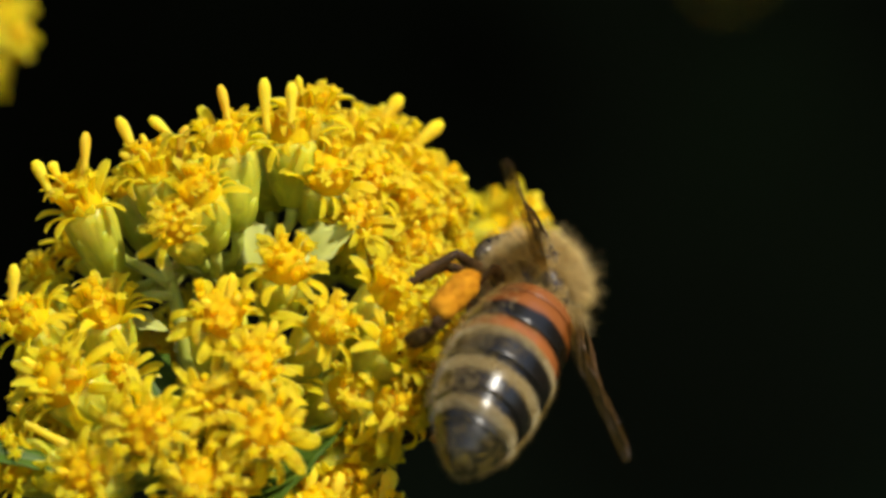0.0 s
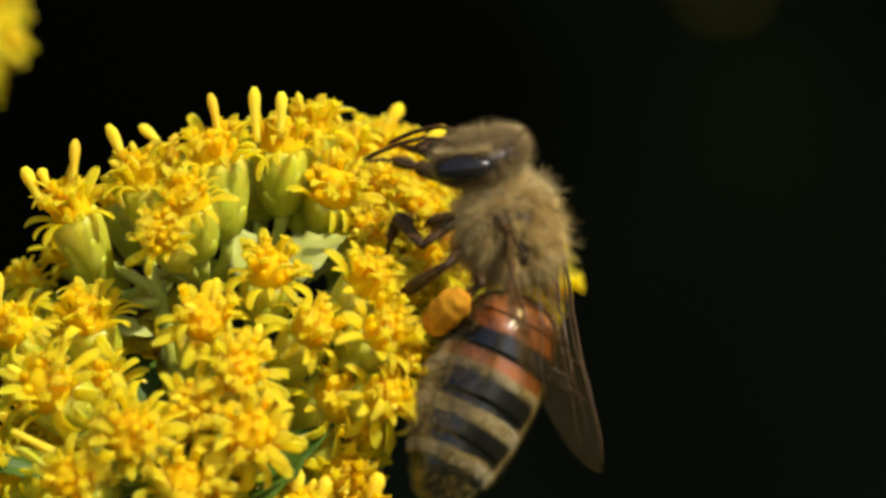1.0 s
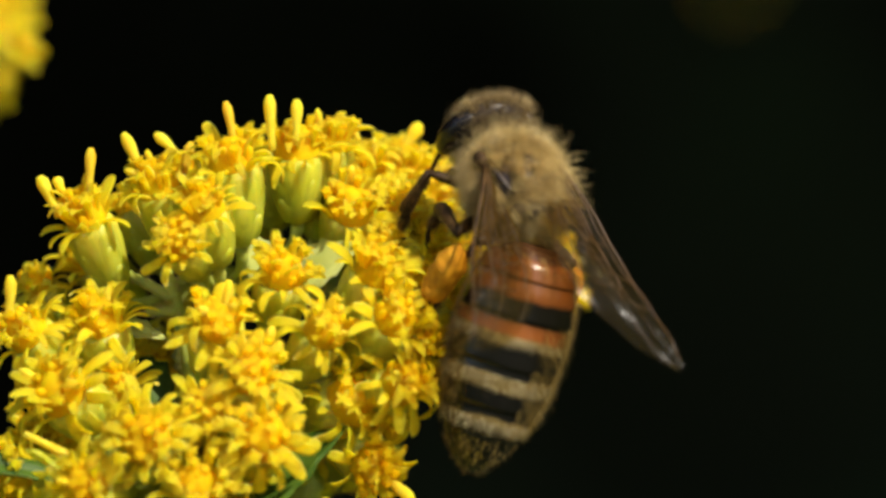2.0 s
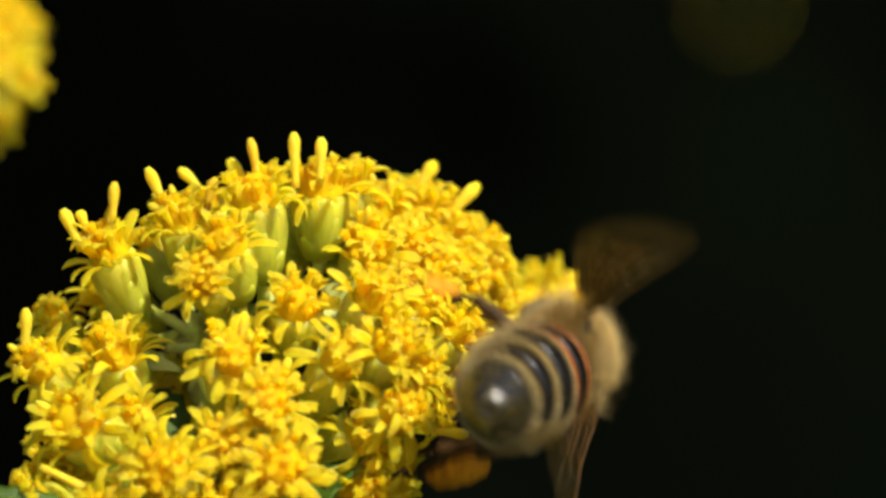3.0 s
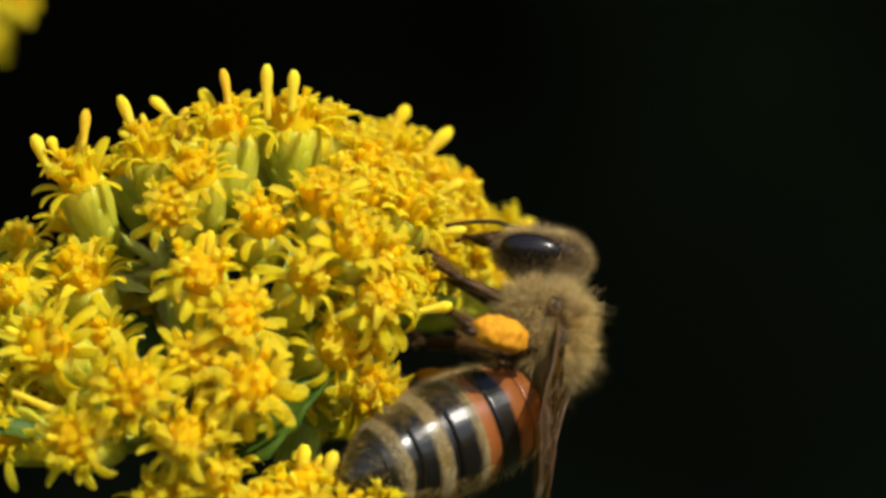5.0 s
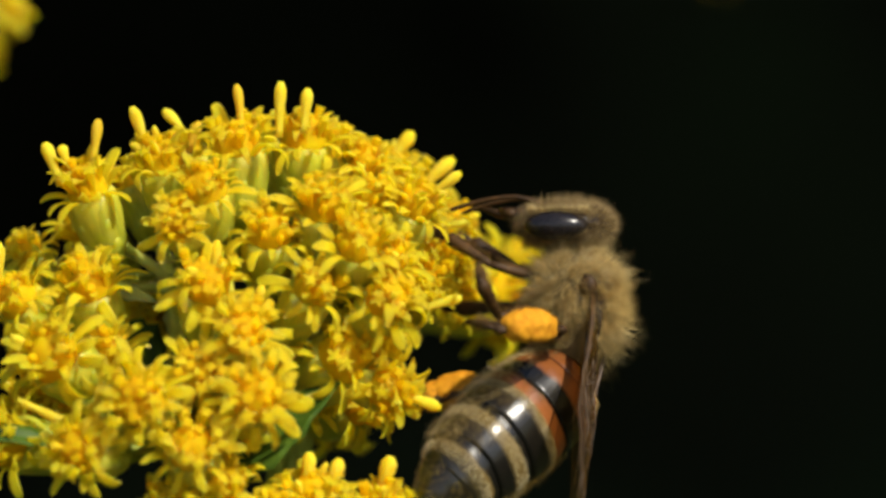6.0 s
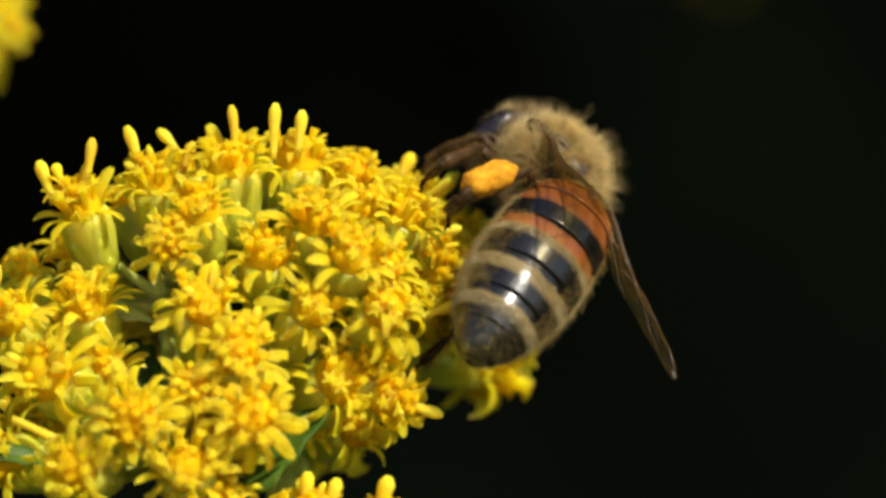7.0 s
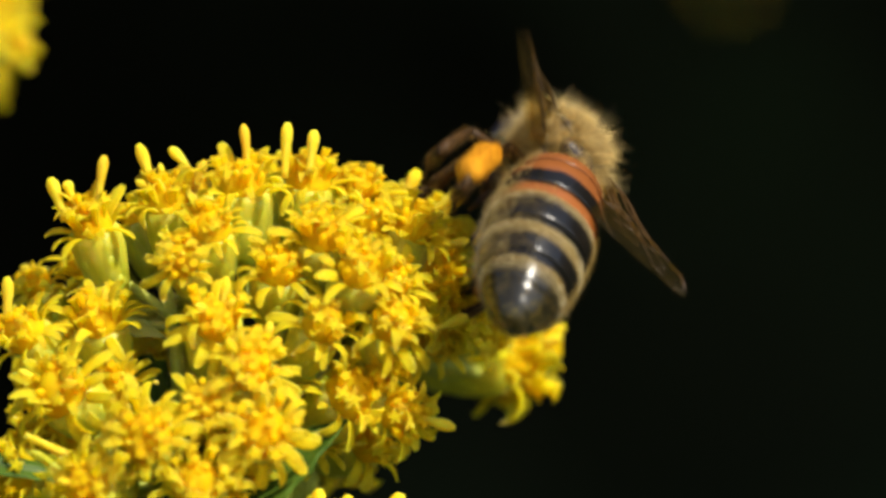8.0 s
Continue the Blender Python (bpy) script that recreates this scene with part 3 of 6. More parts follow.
SPRAY_B = [
    (-1.1, 0.0, 0.3, 0.20, -0.40, 0.90, 1.1),
    (-0.5, 0.0, -1.1, 0.79, -0.57, 0.23, 1.1),
    (-1.4, -2.0, -0.6, 0.00, -0.95, 0.32, 1.1),
    (-1.4, 0.0, -1.7, 0.12, -0.81, -0.58, 1.0),
    (-1.5, 0.0, -2.7, 0.15, -0.55, -0.80, 1.0),
    (-0.8, 3.0, 0.3, 0.74, -0.21, 0.64, 1.0),
    (-1.3, 1.0, 1.6, 0.20, -0.40, 0.90, 1.0),
    (-2.4, 0.0, 0.2, 0.00, -0.89, 0.45, 1),
    (-2.4, -1.0, -1.2, 0.00, -0.98, 0.22, 1),
    (-0.6, 2.0, 1.2, 0.62, -0.31, 0.72, 1.0),
]
SPRAY_Q = [
    (0.0, 0.0, 3.0, 0.00, -0.80, 0.60, 0.95),
]
spray_a = spray_of(SPRAY_A, (-0.4, 5.0, -9.3), 11, "bright yellow goldenrod spray with tall upright styles", 0.5, [
    ((-4.50, -1.00, -1.43), (-4.90, -1.00, -0.29), 0.24, False),
    ((-4.06, -1.00, -0.99), (-4.30, -1.00, -0.39), 0.2, False),
    ((-3.15, -1.00, -0.79), (-2.97, -1.00, 0.50), 0.2, True),
    ((-1.47, 0.00, -0.48), (-1.85, 0.00, 0.92), 0.22, False),
    ((0.19, 0.00, -0.78), (0.55, 0.00, 0.34), 0.2, True),
    ((2.04, -1.00, 0.30), (1.91, -1.00, 1.60), 0.18, True),
    ((3.40, -1.00, 0.20), (3.48, -1.00, 1.66), 0.22, False),
    ((4.23, 0.00, 0.22), (4.39, 0.00, 1.42), 0.22, False),
    ((-0.22, 2.00, 0.05), (-0.83, 2.00, 0.82), 0.2, False)
], [
    ((3.84, 1.00, -6.00), (2.67, 0.00, -3.98), 1.8, False),
    ((3.74, 1.00, -5.19), (5.97, 0.00, -3.78), 1.9, False),
    ((2.61, 2.00, -5.20), (2.04, 1.00, -2.78), 1.5, False),
    ((1.19, 2.00, -5.20), (-0.18, 1.00, -4.39), 1.2, False)
], [
    ((-0.34, 1.00, -9.41), (-0.69, 0.00, -4.88), 0.27),
    ((-0.65, 0.00, -5.18), (-2.69, 1.00, -3.78), 0.2),
    ((-0.65, 0.00, -5.18), (-0.86, 1.00, -2.78), 0.22),
    ((-0.65, 0.00, -5.58), (-1.73, 0.00, -5.48), 0.18)
])
spray_l = spray_of(SPRAY_L, (1.0, 7.0, -6.9), 12, "dense yellow goldenrod spray facing out with splayed petals", 0.5, [
    ((-5.15, 1.00, 2.18), (-5.07, 1.00, 3.57), 0.22, False),
    ((-1.65, 1.00, 2.28), (-1.51, 1.00, 3.31), 0.2, False),
    ((4.02, -1.00, 0.93), (4.22, -1.00, 2.01), 0.2, False),
    ((4.77, -2.00, -1.39), (5.16, -2.00, -0.51), 0.2, False),
    ((-3.74, -1.50, -2.18), (-2.22, -1.50, -2.97), 0.22, False),
    ((2.55, 0.00, 2.49), (2.65, 0.00, 3.58), 0.2, False)
], [
    ((3.06, -0.50, -4.77), (6.61, -1.00, -1.22), 2.3, True),
    ((-6.24, -2.00, -2.85), (-2.12, -1.50, -3.35), 0.9, True),
    ((-0.88, 5.00, 0.52), (0.69, 4.00, -1.37), 1.6, True),
    ((-1.67, 3.00, 1.86), (0.38, 2.00, 1.58), 0.9, False),
    ((1.04, 5.00, 0.12), (1.39, 4.00, 2.15), 1.2, False),
    ((4.13, 3.00, 0.56), (5.16, 2.00, 0.98), 1.0, False),
    ((6.57, 1.00, 0.60), (8.36, 0.00, 0.13), 0.8, False)
])
spray_s = spray_of(SPRAY_S, (-2.5, 6.0, -5.5), 13, "yellow goldenrod spray on which the bee climbs", 0.42, [
    ((2.14, -1.00, -4.88), (3.34, -1.00, -5.20), 0.22, False),
    ((2.73, 1.00, -1.72), (3.79, 1.00, -1.32), 0.2, False),
    ((2.83, 3.00, 1.07), (3.84, 3.00, 1.37), 0.18, False),
    ((2.43, 3.00, 2.28), (3.43, 3.00, 3.08), 0.2, False)
], [
    ((-0.40, 4.00, 0.26), (-1.59, 3.00, -0.54), 1.5, False),
    ((0.02, 3.00, -0.54), (1.23, 2.00, -0.13), 1.2, False)
])
spray_t = spray_of(SPRAY_T, (-3.2, 3.0, -7.9), 14, "softly blurred yellow goldenrod spray behind the others", 0.42, [
    ((0.19, 1.00, -0.00), (0.84, 1.00, 1.04), 0.26, False),
    ((1.38, 1.00, -0.91), (2.44, 1.00, 0.24), 0.26, False),
    ((-1.46, -1.00, 0.39), (-1.83, -1.00, 0.86), 0.2, False)
], [
    ((-2.31, 1.00, -5.21), (-0.45, -1.00, -3.37), 2.2, False)
])
spray_f = spray_of(SPRAY_F, (-6.4, 0.0, 0.0), 15, "pale yellow goldenrod sprig with green cups", 0.3, [
    
], [
    ((-2.62, 0.00, -0.32), (-0.74, -1.00, -1.03), 1.0, False)
], [
    ((-2.72, -2.00, -0.17), (-0.32, -1.00, -0.65), 0.3)
])
spray_g = spray_of(SPRAY_G, (-1.4, 4.0, -5.3), 16, "low yellow goldenrod spray with thick upright styles", 0.42, [
    ((-0.10, 0.00, -0.29), (0.06, 0.00, 0.88), 0.26, False),
    ((0.88, 0.00, -0.49), (1.12, 0.00, 0.65), 0.26, False),
    ((2.55, 0.00, -0.49), (2.88, 0.00, 0.73), 0.3, False),
    ((-3.78, -1.00, -0.64), (-3.98, -1.00, 0.14), 0.24, False)
], [
    
])
spray_b = spray_of(SPRAY_B, (-6.3, 4.0, -5.1), 17, "blurred yellow goldenrod spray farther back", 0.42, [
    ((-0.95, 0.00, -2.28), (-0.72, 0.00, -3.12), 0.24, False),
    ((-0.05, 0.00, -0.81), (0.50, 0.00, -1.22), 0.24, False)
], [
    
])
spray_q = spray_of(SPRAY_Q, (5.1, 6.0, 28.0), 18, "distant goldenrod sprig, a dim yellow blur", 0.3, [
    
], [
    
])
spray_b.matrix_basis = sway(-17.04, 26.00, 9.29, 0)
spray_q.matrix_basis = sway(60.72, 1000.00, 55.32, 0)


def goldenrod_plant(foot, top, forks, label, bow=None):
    """An upright stem from the ground, with side shoots towards its sprays and long leaves lower down."""
    stem = tagged(new("goldenrod_plant"), label, "plant", "goldenrod plants")
    g = random.Random(int(top[0] * 10) + 77)
    foot, top = Vector(foot), Vector(top)
    bm = bmesh.new()
    tube(bm, curve(foot, Vector(bow) if bow else foot.lerp(top, 0.6) + Vector((6, 3, 0)), top, 24), [2.2 - 1.4 * i / 24 for i in range(25)], 12)
    part("stem", bm, STEM, stem)
    for x, y, z in forks:
        bm = bmesh.new()
        end = Vector((x, y, z))
        tube(bm, curve(top - Vector((0, 0, 6)), top.lerp(end, 0.5) - Vector((0, 0, 1)), end, 8), [0.7 - 0.03 * i for i in range(9)], 9)
        part("shoot", bm, STEM, stem)
    for i in range(16):
        u = 0.15 + 0.75 * i / 16
        at = curve(foot, Vector(bow) if bow else foot.lerp(top, 0.6) + Vector((6, 3, 0)), top, 16)[max(1, i - 1)]
        a = i * 2.4
        ln = g.uniform(40, 70) * (1.15 - u * 0.6)
        link("leaf", leaf_mesh("leaf", ln, ln * 0.16, ln * 0.3, LEAF), stem, axes((at + Vector((2, 1, 0))) * MM, Vector((math.cos(a), math.sin(a) + 0.4, 0.5)), (0, 0, 1)))
    return stem


goldenrod_plant((-8, 16, 0), (-7, 9, 978), [(-9.31, 5.00, 993.46), (-9.26, 4.00, 988.60), (-5.39, 4.00, 993.49), (-4.53, 7.00, 995.42), (-4.70, 10.00, 995.82), (-5.84, 0.00, 985.55)], "tall green goldenrod stem with narrow leaves")
goldenrod_plant((-30, 60, 0), (-23.32, 30.00, 1004.16), [], "green goldenrod stem farther back")
goldenrod_plant((600, 1040, 0), (65.85, 1006.00, 1083.33), [], "distant bowed green goldenrod plant", (500, 1040, 1250))


# ---- honey bee ----
def shell(n, radii, seed, keep=lambda q: True):
    """Random points and normals on an ellipsoid."""
    g = np.random.default_rng(seed)
    u = g.normal(0, 1, (n, 3))
    u /= np.linalg.norm(u, axis=1)[:, None]
    u = np.array([q for q in u if keep(q)])
    r = np.array(radii)
    nr = u / r
    nr /= np.linalg.norm(nr, axis=1)[:, None]
    return u * r, nr


LENGTH = 8.3
GIRTH = [(0.0, 0.55), (0.03, 1.2), (0.08, 1.62), (0.2, 1.92), (0.4, 2.02), (0.58, 1.92), (0.74, 1.62), (0.85, 1.27), (0.93, 0.86), (0.98, 0.46), (1.0, 0.14)]


def girth(s):
    for (a, ra), (b, rb) in zip(GIRTH, GIRTH[1:]):
        if s <= b:
            k = (s - a) / (b - a)
            return ra + (rb - ra) * (k * k * (3 - 2 * k) * 0.4 + k * 0.6)
    return GIRTH[-1][1]


def on_abdomen(s, w, lift=1.0):
    """A point of the abdomen's skin: s along it from the waist to the tip, w round it from its left side over the back."""
    r = girth(s) * lift
    return Vector((-s * LENGTH, math.cos(w) * r, math.sin(w) * r * 0.92 - 0.25 * math.sin(math.pi * s)))


def abdomen_fur(name, parent, count, s_range, w_range, length, radius, mat, lay, seed, label, tufts=0.0, patchy=0.0):
    """Hair between two rings of the abdomen; patchy leaves it thin where a slow noise is low."""
    g = random.Random(seed)
    pts, nrs = [], []
    while len(pts) < count:
        s, w = g.uniform(*s_range), g.uniform(*w_range)
        p = on_abdomen(s, w)
        if patchy and noise.noise(p * 1.4 + Vector((seed, 0, 0))) * 0.5 + 0.5 < patchy * g.random():
            continue
        pts.append(p)
        nrs.append((0, math.cos(w), math.sin(w)))
    return fur(name, parent, pts, nrs, length, radius, mat, lay, seed, label, tufts)


def leg_bone(kind, piece, length):
    """One stretch of a leg along +x, its outer side towards +z."""
    bm = bmesh.new()
    if piece == "femur":
        r = 0.32 if kind == "hind" else 0.26
        tube(bm, [(-0.15, 0, 0), (length * 0.12, 0, 0), (length * 0.4, 0, 0), (length * 0.8, 0, 0), (length + 0.05, 0, 0)], [r * 0.5, r * 0.85, r, r * 0.8, r * 0.55], 10, 0.8)
    elif piece == "tibia":
        wide = 0.42 if kind == "hind" else 0.3
        tube(bm, [(-0.08, 0, 0), (length * 0.1, 0, 0), (length * 0.45, 0, 0), (length * 0.85, 0, 0), (length * 0.96, 0, 0), (length + 0.03, 0, 0)], [0.14, 0.18, wide * 0.75, wide, wide * 0.9, 0.12], 10, 0.5 if kind == "hind" else 0.85)
    else:
        wide = 0.36 if kind == "hind" else 0.22
        tube(bm, [(-0.05, 0, 0), (length * 0.08, 0, 0), (length * 0.3, 0, 0), (length * 0.5, 0, 0), (length * 0.53, 0, 0)], [0.12, wide * 0.8, wide, wide * 0.85, 0.1], 9, 0.5 if kind == "hind" else 0.9)
        for k in range(4):
            a = length * (0.53 + 0.11 * k)
            tube(bm, [(a, 0, -0.02 * k * k), (a + length * 0.09, 0, -0.02 * k * k - 0.02), (a + length * 0.115, 0, -0.02 * k * k - 0.03)], [0.055, 0.1, 0.06], 7)
        for s in (1, -1):
            tube(bm, curve((length * 0.96, 0, -0.2), (length * 1.05, s * 0.1, -0.15), (length * 1.08, s * 0.16, -0.35), 4), [0.05, 0.045, 0.035, 0.025, 0.01], 6)
    return bm


LEG_HIP = {"front": (1.0, 0.7, -1.2), "middle": (-0.1, 0.9, -1.35), "hind": (-1.1, 0.9, -1.2)}
LEG_LENGTH = {"front": (1.8, 1.9, 1.9), "middle": (2.2, 2.4, 2.2), "hind": (2.4, 3.3, 2.8)}
LEG_WAY = {"front": ((0.5, 0.9, -1.3), (1.0, -0.2, -1.4), (0.6, -0.1, -1.5)), "middle": ((0.3, 1.4, -1.3), (0.1, 0.1, -2.4), (0.6, -0.2, -1.9)), "hind": ((-0.2, 1.5, -1.2), (0.6, 0.3, -3.0), (0.6, -0.3, -2.5))}


def build_leg(bee, kind, s):
    """Thigh, shin and foot of one leg, in the way the bee stands; the hind shin carries its pollen load."""
    made, hip = {}, LEG_HIP[kind]
    at = Vector((hip[0], hip[1] * s, hip[2]))
    for i, (piece, length, way) in enumerate(zip(("femur", "tibia", "tarsus"), LEG_LENGTH[kind], LEG_WAY[kind])):
        way = Vector((way[0], way[1] * s, way[2])).normalized()
        ob = part(piece, leg_bone(kind, piece, length), LEG, bee, "brown %s of the %s leg" % ({"femur": "thigh", "tibia": "shin", "tarsus": "foot"}[piece], kind), limb(*at, way, (0.25, s, 0.3)))
        g = random.Random(60 + i + len(kind) * 7 + s)
        pts, nrs = [], []
        for _ in range(420 if kind == "hind" else 200):
            a = g.uniform(0, TAU)
            pts.append((g.uniform(0.05, 0.92 if piece != "tarsus" else 0.5) * length, math.cos(a) * 0.22, math.sin(a) * 0.16))
            nrs.append((0, math.cos(a), math.sin(a)))
        fur("leg_hair", ob, pts, nrs, 0.24, 0.005, LEG_FUR, (0.8, 0, 0), 70 + i)
        if kind == "hind" and piece == "tibia":
            bm = bmesh.new()
            ball(bm, (length * 0.53, 0.0, 0.3), (1.12, 0.62, 0.55), 40, 0.16, None, 2.6)
            ball(bm, (length * 0.74, 0.05, 0.3), (0.6, 0.56, 0.5), 32, 0.16, None, 3.0)
            part("pollen_basket", bm, POLLEN, ob, "packed orange pollen load")
        made[kind, piece, s] = ob
        at = at + way * length
    return made


def build_bee():
    bee = tagged(new("honey_bee"), "furry honey bee with orange and black bands and orange pollen baskets", "bee")
    # thorax, with a bare dark groove over each wing hinge
    bm = bmesh.new()
    ball(bm, (0, 0, 0), (1.75, 1.56, 1.45), 28, 0.04)
    ball(bm, (-1.5, 0, 0.5), (0.5, 0.9, 0.45), 14)
    part("thorax", bm, DARK, bee, "dark brown thorax under tan fur")

    def bare(p):
        q = Vector(p)
        a, b = Vector((0.75, 1.3, 0.75)), Vector((-1.15, 0.95, 0.95))
        q.y = abs(q.y)
        k = max(0.0, min(1.0, (q - a).dot(b - a) / (b - a).length_squared))
        return (q - a.lerp(b, k)).length < 0.22

    def coat(count, seed, keep=lambda q: True):
        p, n = shell(count, (1.73, 1.54, 1.43), seed)
        kept = [(a, b) for a, b in zip(p, n) if not bare(a) and keep(a)]
        return np.array([a for a, _ in kept]), np.array([b for _, b in kept])

    p, n = coat(20000, 21)
    fur("thorax_fur", bee, p, n, 0.74, 0.006, FUR, (-0.5, 0, 0.05), 22, "dense tan fur of the thorax", 2.2)
    p, n = coat(4200, 23, lambda q: q[2] < 1.0 or abs(q[0]) > 0.7)
    fur("thorax_fur", bee, p, n, 1.12, 0.0075, PALE_FUR, (-0.35, 0, 0.1), 24, "long pale outer hair of the thorax", 0.8)
    p, n = coat(9000, 25, lambda q: q[0] > 0.55 and abs(q[1]) > 0.55)
    fur("collar_fur", bee, p, n, 0.6, 0.0065, CREAM_FUR, (-0.3, 0, 0.15), 26, "cream fur of the collar", 0.9)
    for s in (1, -1):
        bm = bmesh.new()
        tube(bm, [(0.75, s * 1.3, 0.74), (0.3, s * 1.28, 0.88), (-0.3, s * 1.13, 1.0), (-0.9, s * 0.93, 0.98), (-1.25, s * 0.7, 0.92)], [0.06, 0.1, 0.12, 0.11, 0.05], 9)
        part("wing_groove", bm, DARK, bee, "bare dark ridge over the wing hinge")
    # head
    head = link("head", None, bee, pose(0.0019, 0, 0.0001, 0, -10, 0))
    bm = bmesh.new()
    ball(bm, (0.85, 0, -0.4), (0.72, 1.5, 1.6), 28, 0.03)
    ball(bm, (1.2, 0, -1.7), (0.42, 0.7, 0.75), 16)
    part("face", bm, DARK, head, "dark brown face")
    for s in (1, -1):
        bm = bmesh.new()
        ball(bm, (0.78, s * 1.3, -0.35), (0.52, 0.52, 1.12), 26, 0.0, Matrix.Rotation(s * 0.22, 3, "X"))
        part("eye", bm, EYE, head, "glossy black compound eye")
        bm = bmesh.new()
        joints = [(1.35, s * 0.3, -0.9), (1.7, s * 0.5, -1.4), (1.85, s * 0.65, -2.0)] + curve((1.85, s * 0.66, -2.05), (1.85, s * 0.8, -3.1), (1.35, s * 0.9, -4.5), 20)
        tube(bm, joints, [0.1, 0.075, 0.085] + [0.072 if k % 2 else 0.086 for k in range(20)] + [0.04], 8)
        part("antenna", bm, LEG, head, "bent dark antenna of short joints")
        bm = bmesh.new()
        tube(bm, [(1.2, s * 0.4, -2.1), (1.35, s * 0.3, -2.5), (1.45, s * 0.08, -2.8)], [0.22, 0.2, 0.06], 8)
        part("mandible", bm, LEG, head)
        # pale hair along the inner rim of the eye
        g = random.Random(35 + s)
        rim = [(1.2 + 0.08 * g.random(), s * (1.02 + 0.1 * math.sin(q)), -0.35 + 1.15 * math.cos(q)) for q in [g.uniform(0.25, 2.9) for _ in range(700)]]
        fur("eye_fringe", head, rim, [(0.8, s * 0.35, 0.1)] * len(rim), 0.36, 0.008, PALE_FUR, (0, 0, 0), 36 + s, "pale hair beside the eye", 0.4)
    bm = bmesh.new()
    tube(bm, [(1.2, 0, -2.2), (1.3, 0, -2.9), (1.5, 0, -3.5)], [0.22, 0.16, 0.06], 8)
    part("tongue", bm, LEG, head, "brown folded tongue")
    p, n = shell(5200, (0.72, 1.5, 1.6), 31, lambda q: abs(q[1]) < 0.86)
    fur("face_fur", head, p + np.array((0.85, 0, -0.4)), n, 0.46, 0.008, FACE_FUR, (0.1, 0, 0.2), 32, "short brown fur of the head", 0.6)
    # abdomen: overlapping rings
    abdomen = link("abdomen", None, bee, pose(-0.00255, 0, -0.0002))
    cuts = [0.0, 0.14, 0.31, 0.52, 0.7, 0.85, 1.0]
    for i, (a, b) in enumerate(zip(cuts, cuts[1:])):
        bm = bmesh.new()
        rings = []
        for k in range(11):
            u = k / 10
            s = a - (0.025 if i else 0) + (b - a + (0.025 if i else 0)) * u
            swell = (0.98 + 0.04 * u ** 0.7) if i < 4 else 0.985 + 0.015 * u
            rings.append([bm.verts.new(on_abdomen(min(max(s, 0), 1), w, swell) * MM) for w in [TAU * j / 40 for j in range(40)]])
        last = [bm.verts.new(v.co * 1.0 + Vector((0.04 * MM, 0, 0)) - Vector((0, v.co.y, v.co.z)) * 0.06) for v in rings[-1]]
        rings.append(last)
        for q, w in zip(rings, rings[1:]):
            for j in range(40):
                bm.faces.new((q[j], q[(j + 1) % 40], w[(j + 1) % 40], w[j]))
        if i == 5:
            bm.faces.new(last)
        part("segment", bm, BANDED, abdomen)
    full, under = (0, TAU), (math.pi * 0.9, math.pi * 2.1)
    for lo, hi, count, ln, mat, seed, patchy in ((0.0, 0.07, 1100, 0.5, FUR, 42, 0), (0.375, 0.415, 1300, 0.2, CREAM_FUR, 43, 0.9), (0.545, 0.61, 1900, 0.19, CREAM_FUR, 44, 0.9), (0.742, 0.795, 1300, 0.17, CREAM_FUR, 45, 0.9), (0.3, 0.95, 500, 0.16, DARK_FUR, 46, 0), (0.83, 1.0, 520, 0.18, FLANK_FUR, 47, 1.1)):
        abdomen_fur("hair_band", abdomen, count, (lo, hi), full, ln, 0.005, mat, (-1.6, 0, 0), seed, "short hair on the abdomen", 0.25, patchy)
    abdomen_fur("belly_hair", abdomen, 2600, (0.03, 0.72), under, 0.42, 0.0055, PALE_FUR, (-0.9, 0, 0), 48, "pale hair under the abdomen", 0.5)
    for seed, side in ((51, (-0.35, 0.95)), (52, (math.pi - 0.95, math.pi + 0.35))):
        abdomen_fur("flank_hair", abdomen, 1500, (0.3, 0.8), side, 0.28, 0.005, FLANK_FUR, (-1.1, 0, 0), seed, "soft hair on the flank", 0.5, 0.5)
    g = np.random.default_rng(41)
    bm = bmesh.new()
    for _ in range(420):
        q, w = min(0.985, 0.74 + 0.26 * g.beta(2.6, 1.3)), g.uniform(0, TAU)
        if noise.noise(on_abdomen(q, w) * 1.6) < -0.05:
            continue
        bmesh.ops.create_icosphere(bm, subdivisions=1, radius=float(g.uniform(0.008, 0.018)) * MM, matrix=Matrix.Translation(on_abdomen(q, w, 1.02) * MM))
    tagged(part("pollen_dust", bm, SPECK, abdomen, "yellow pollen dust on the abdomen"), kind="stuff")
    # wings
    wings = []
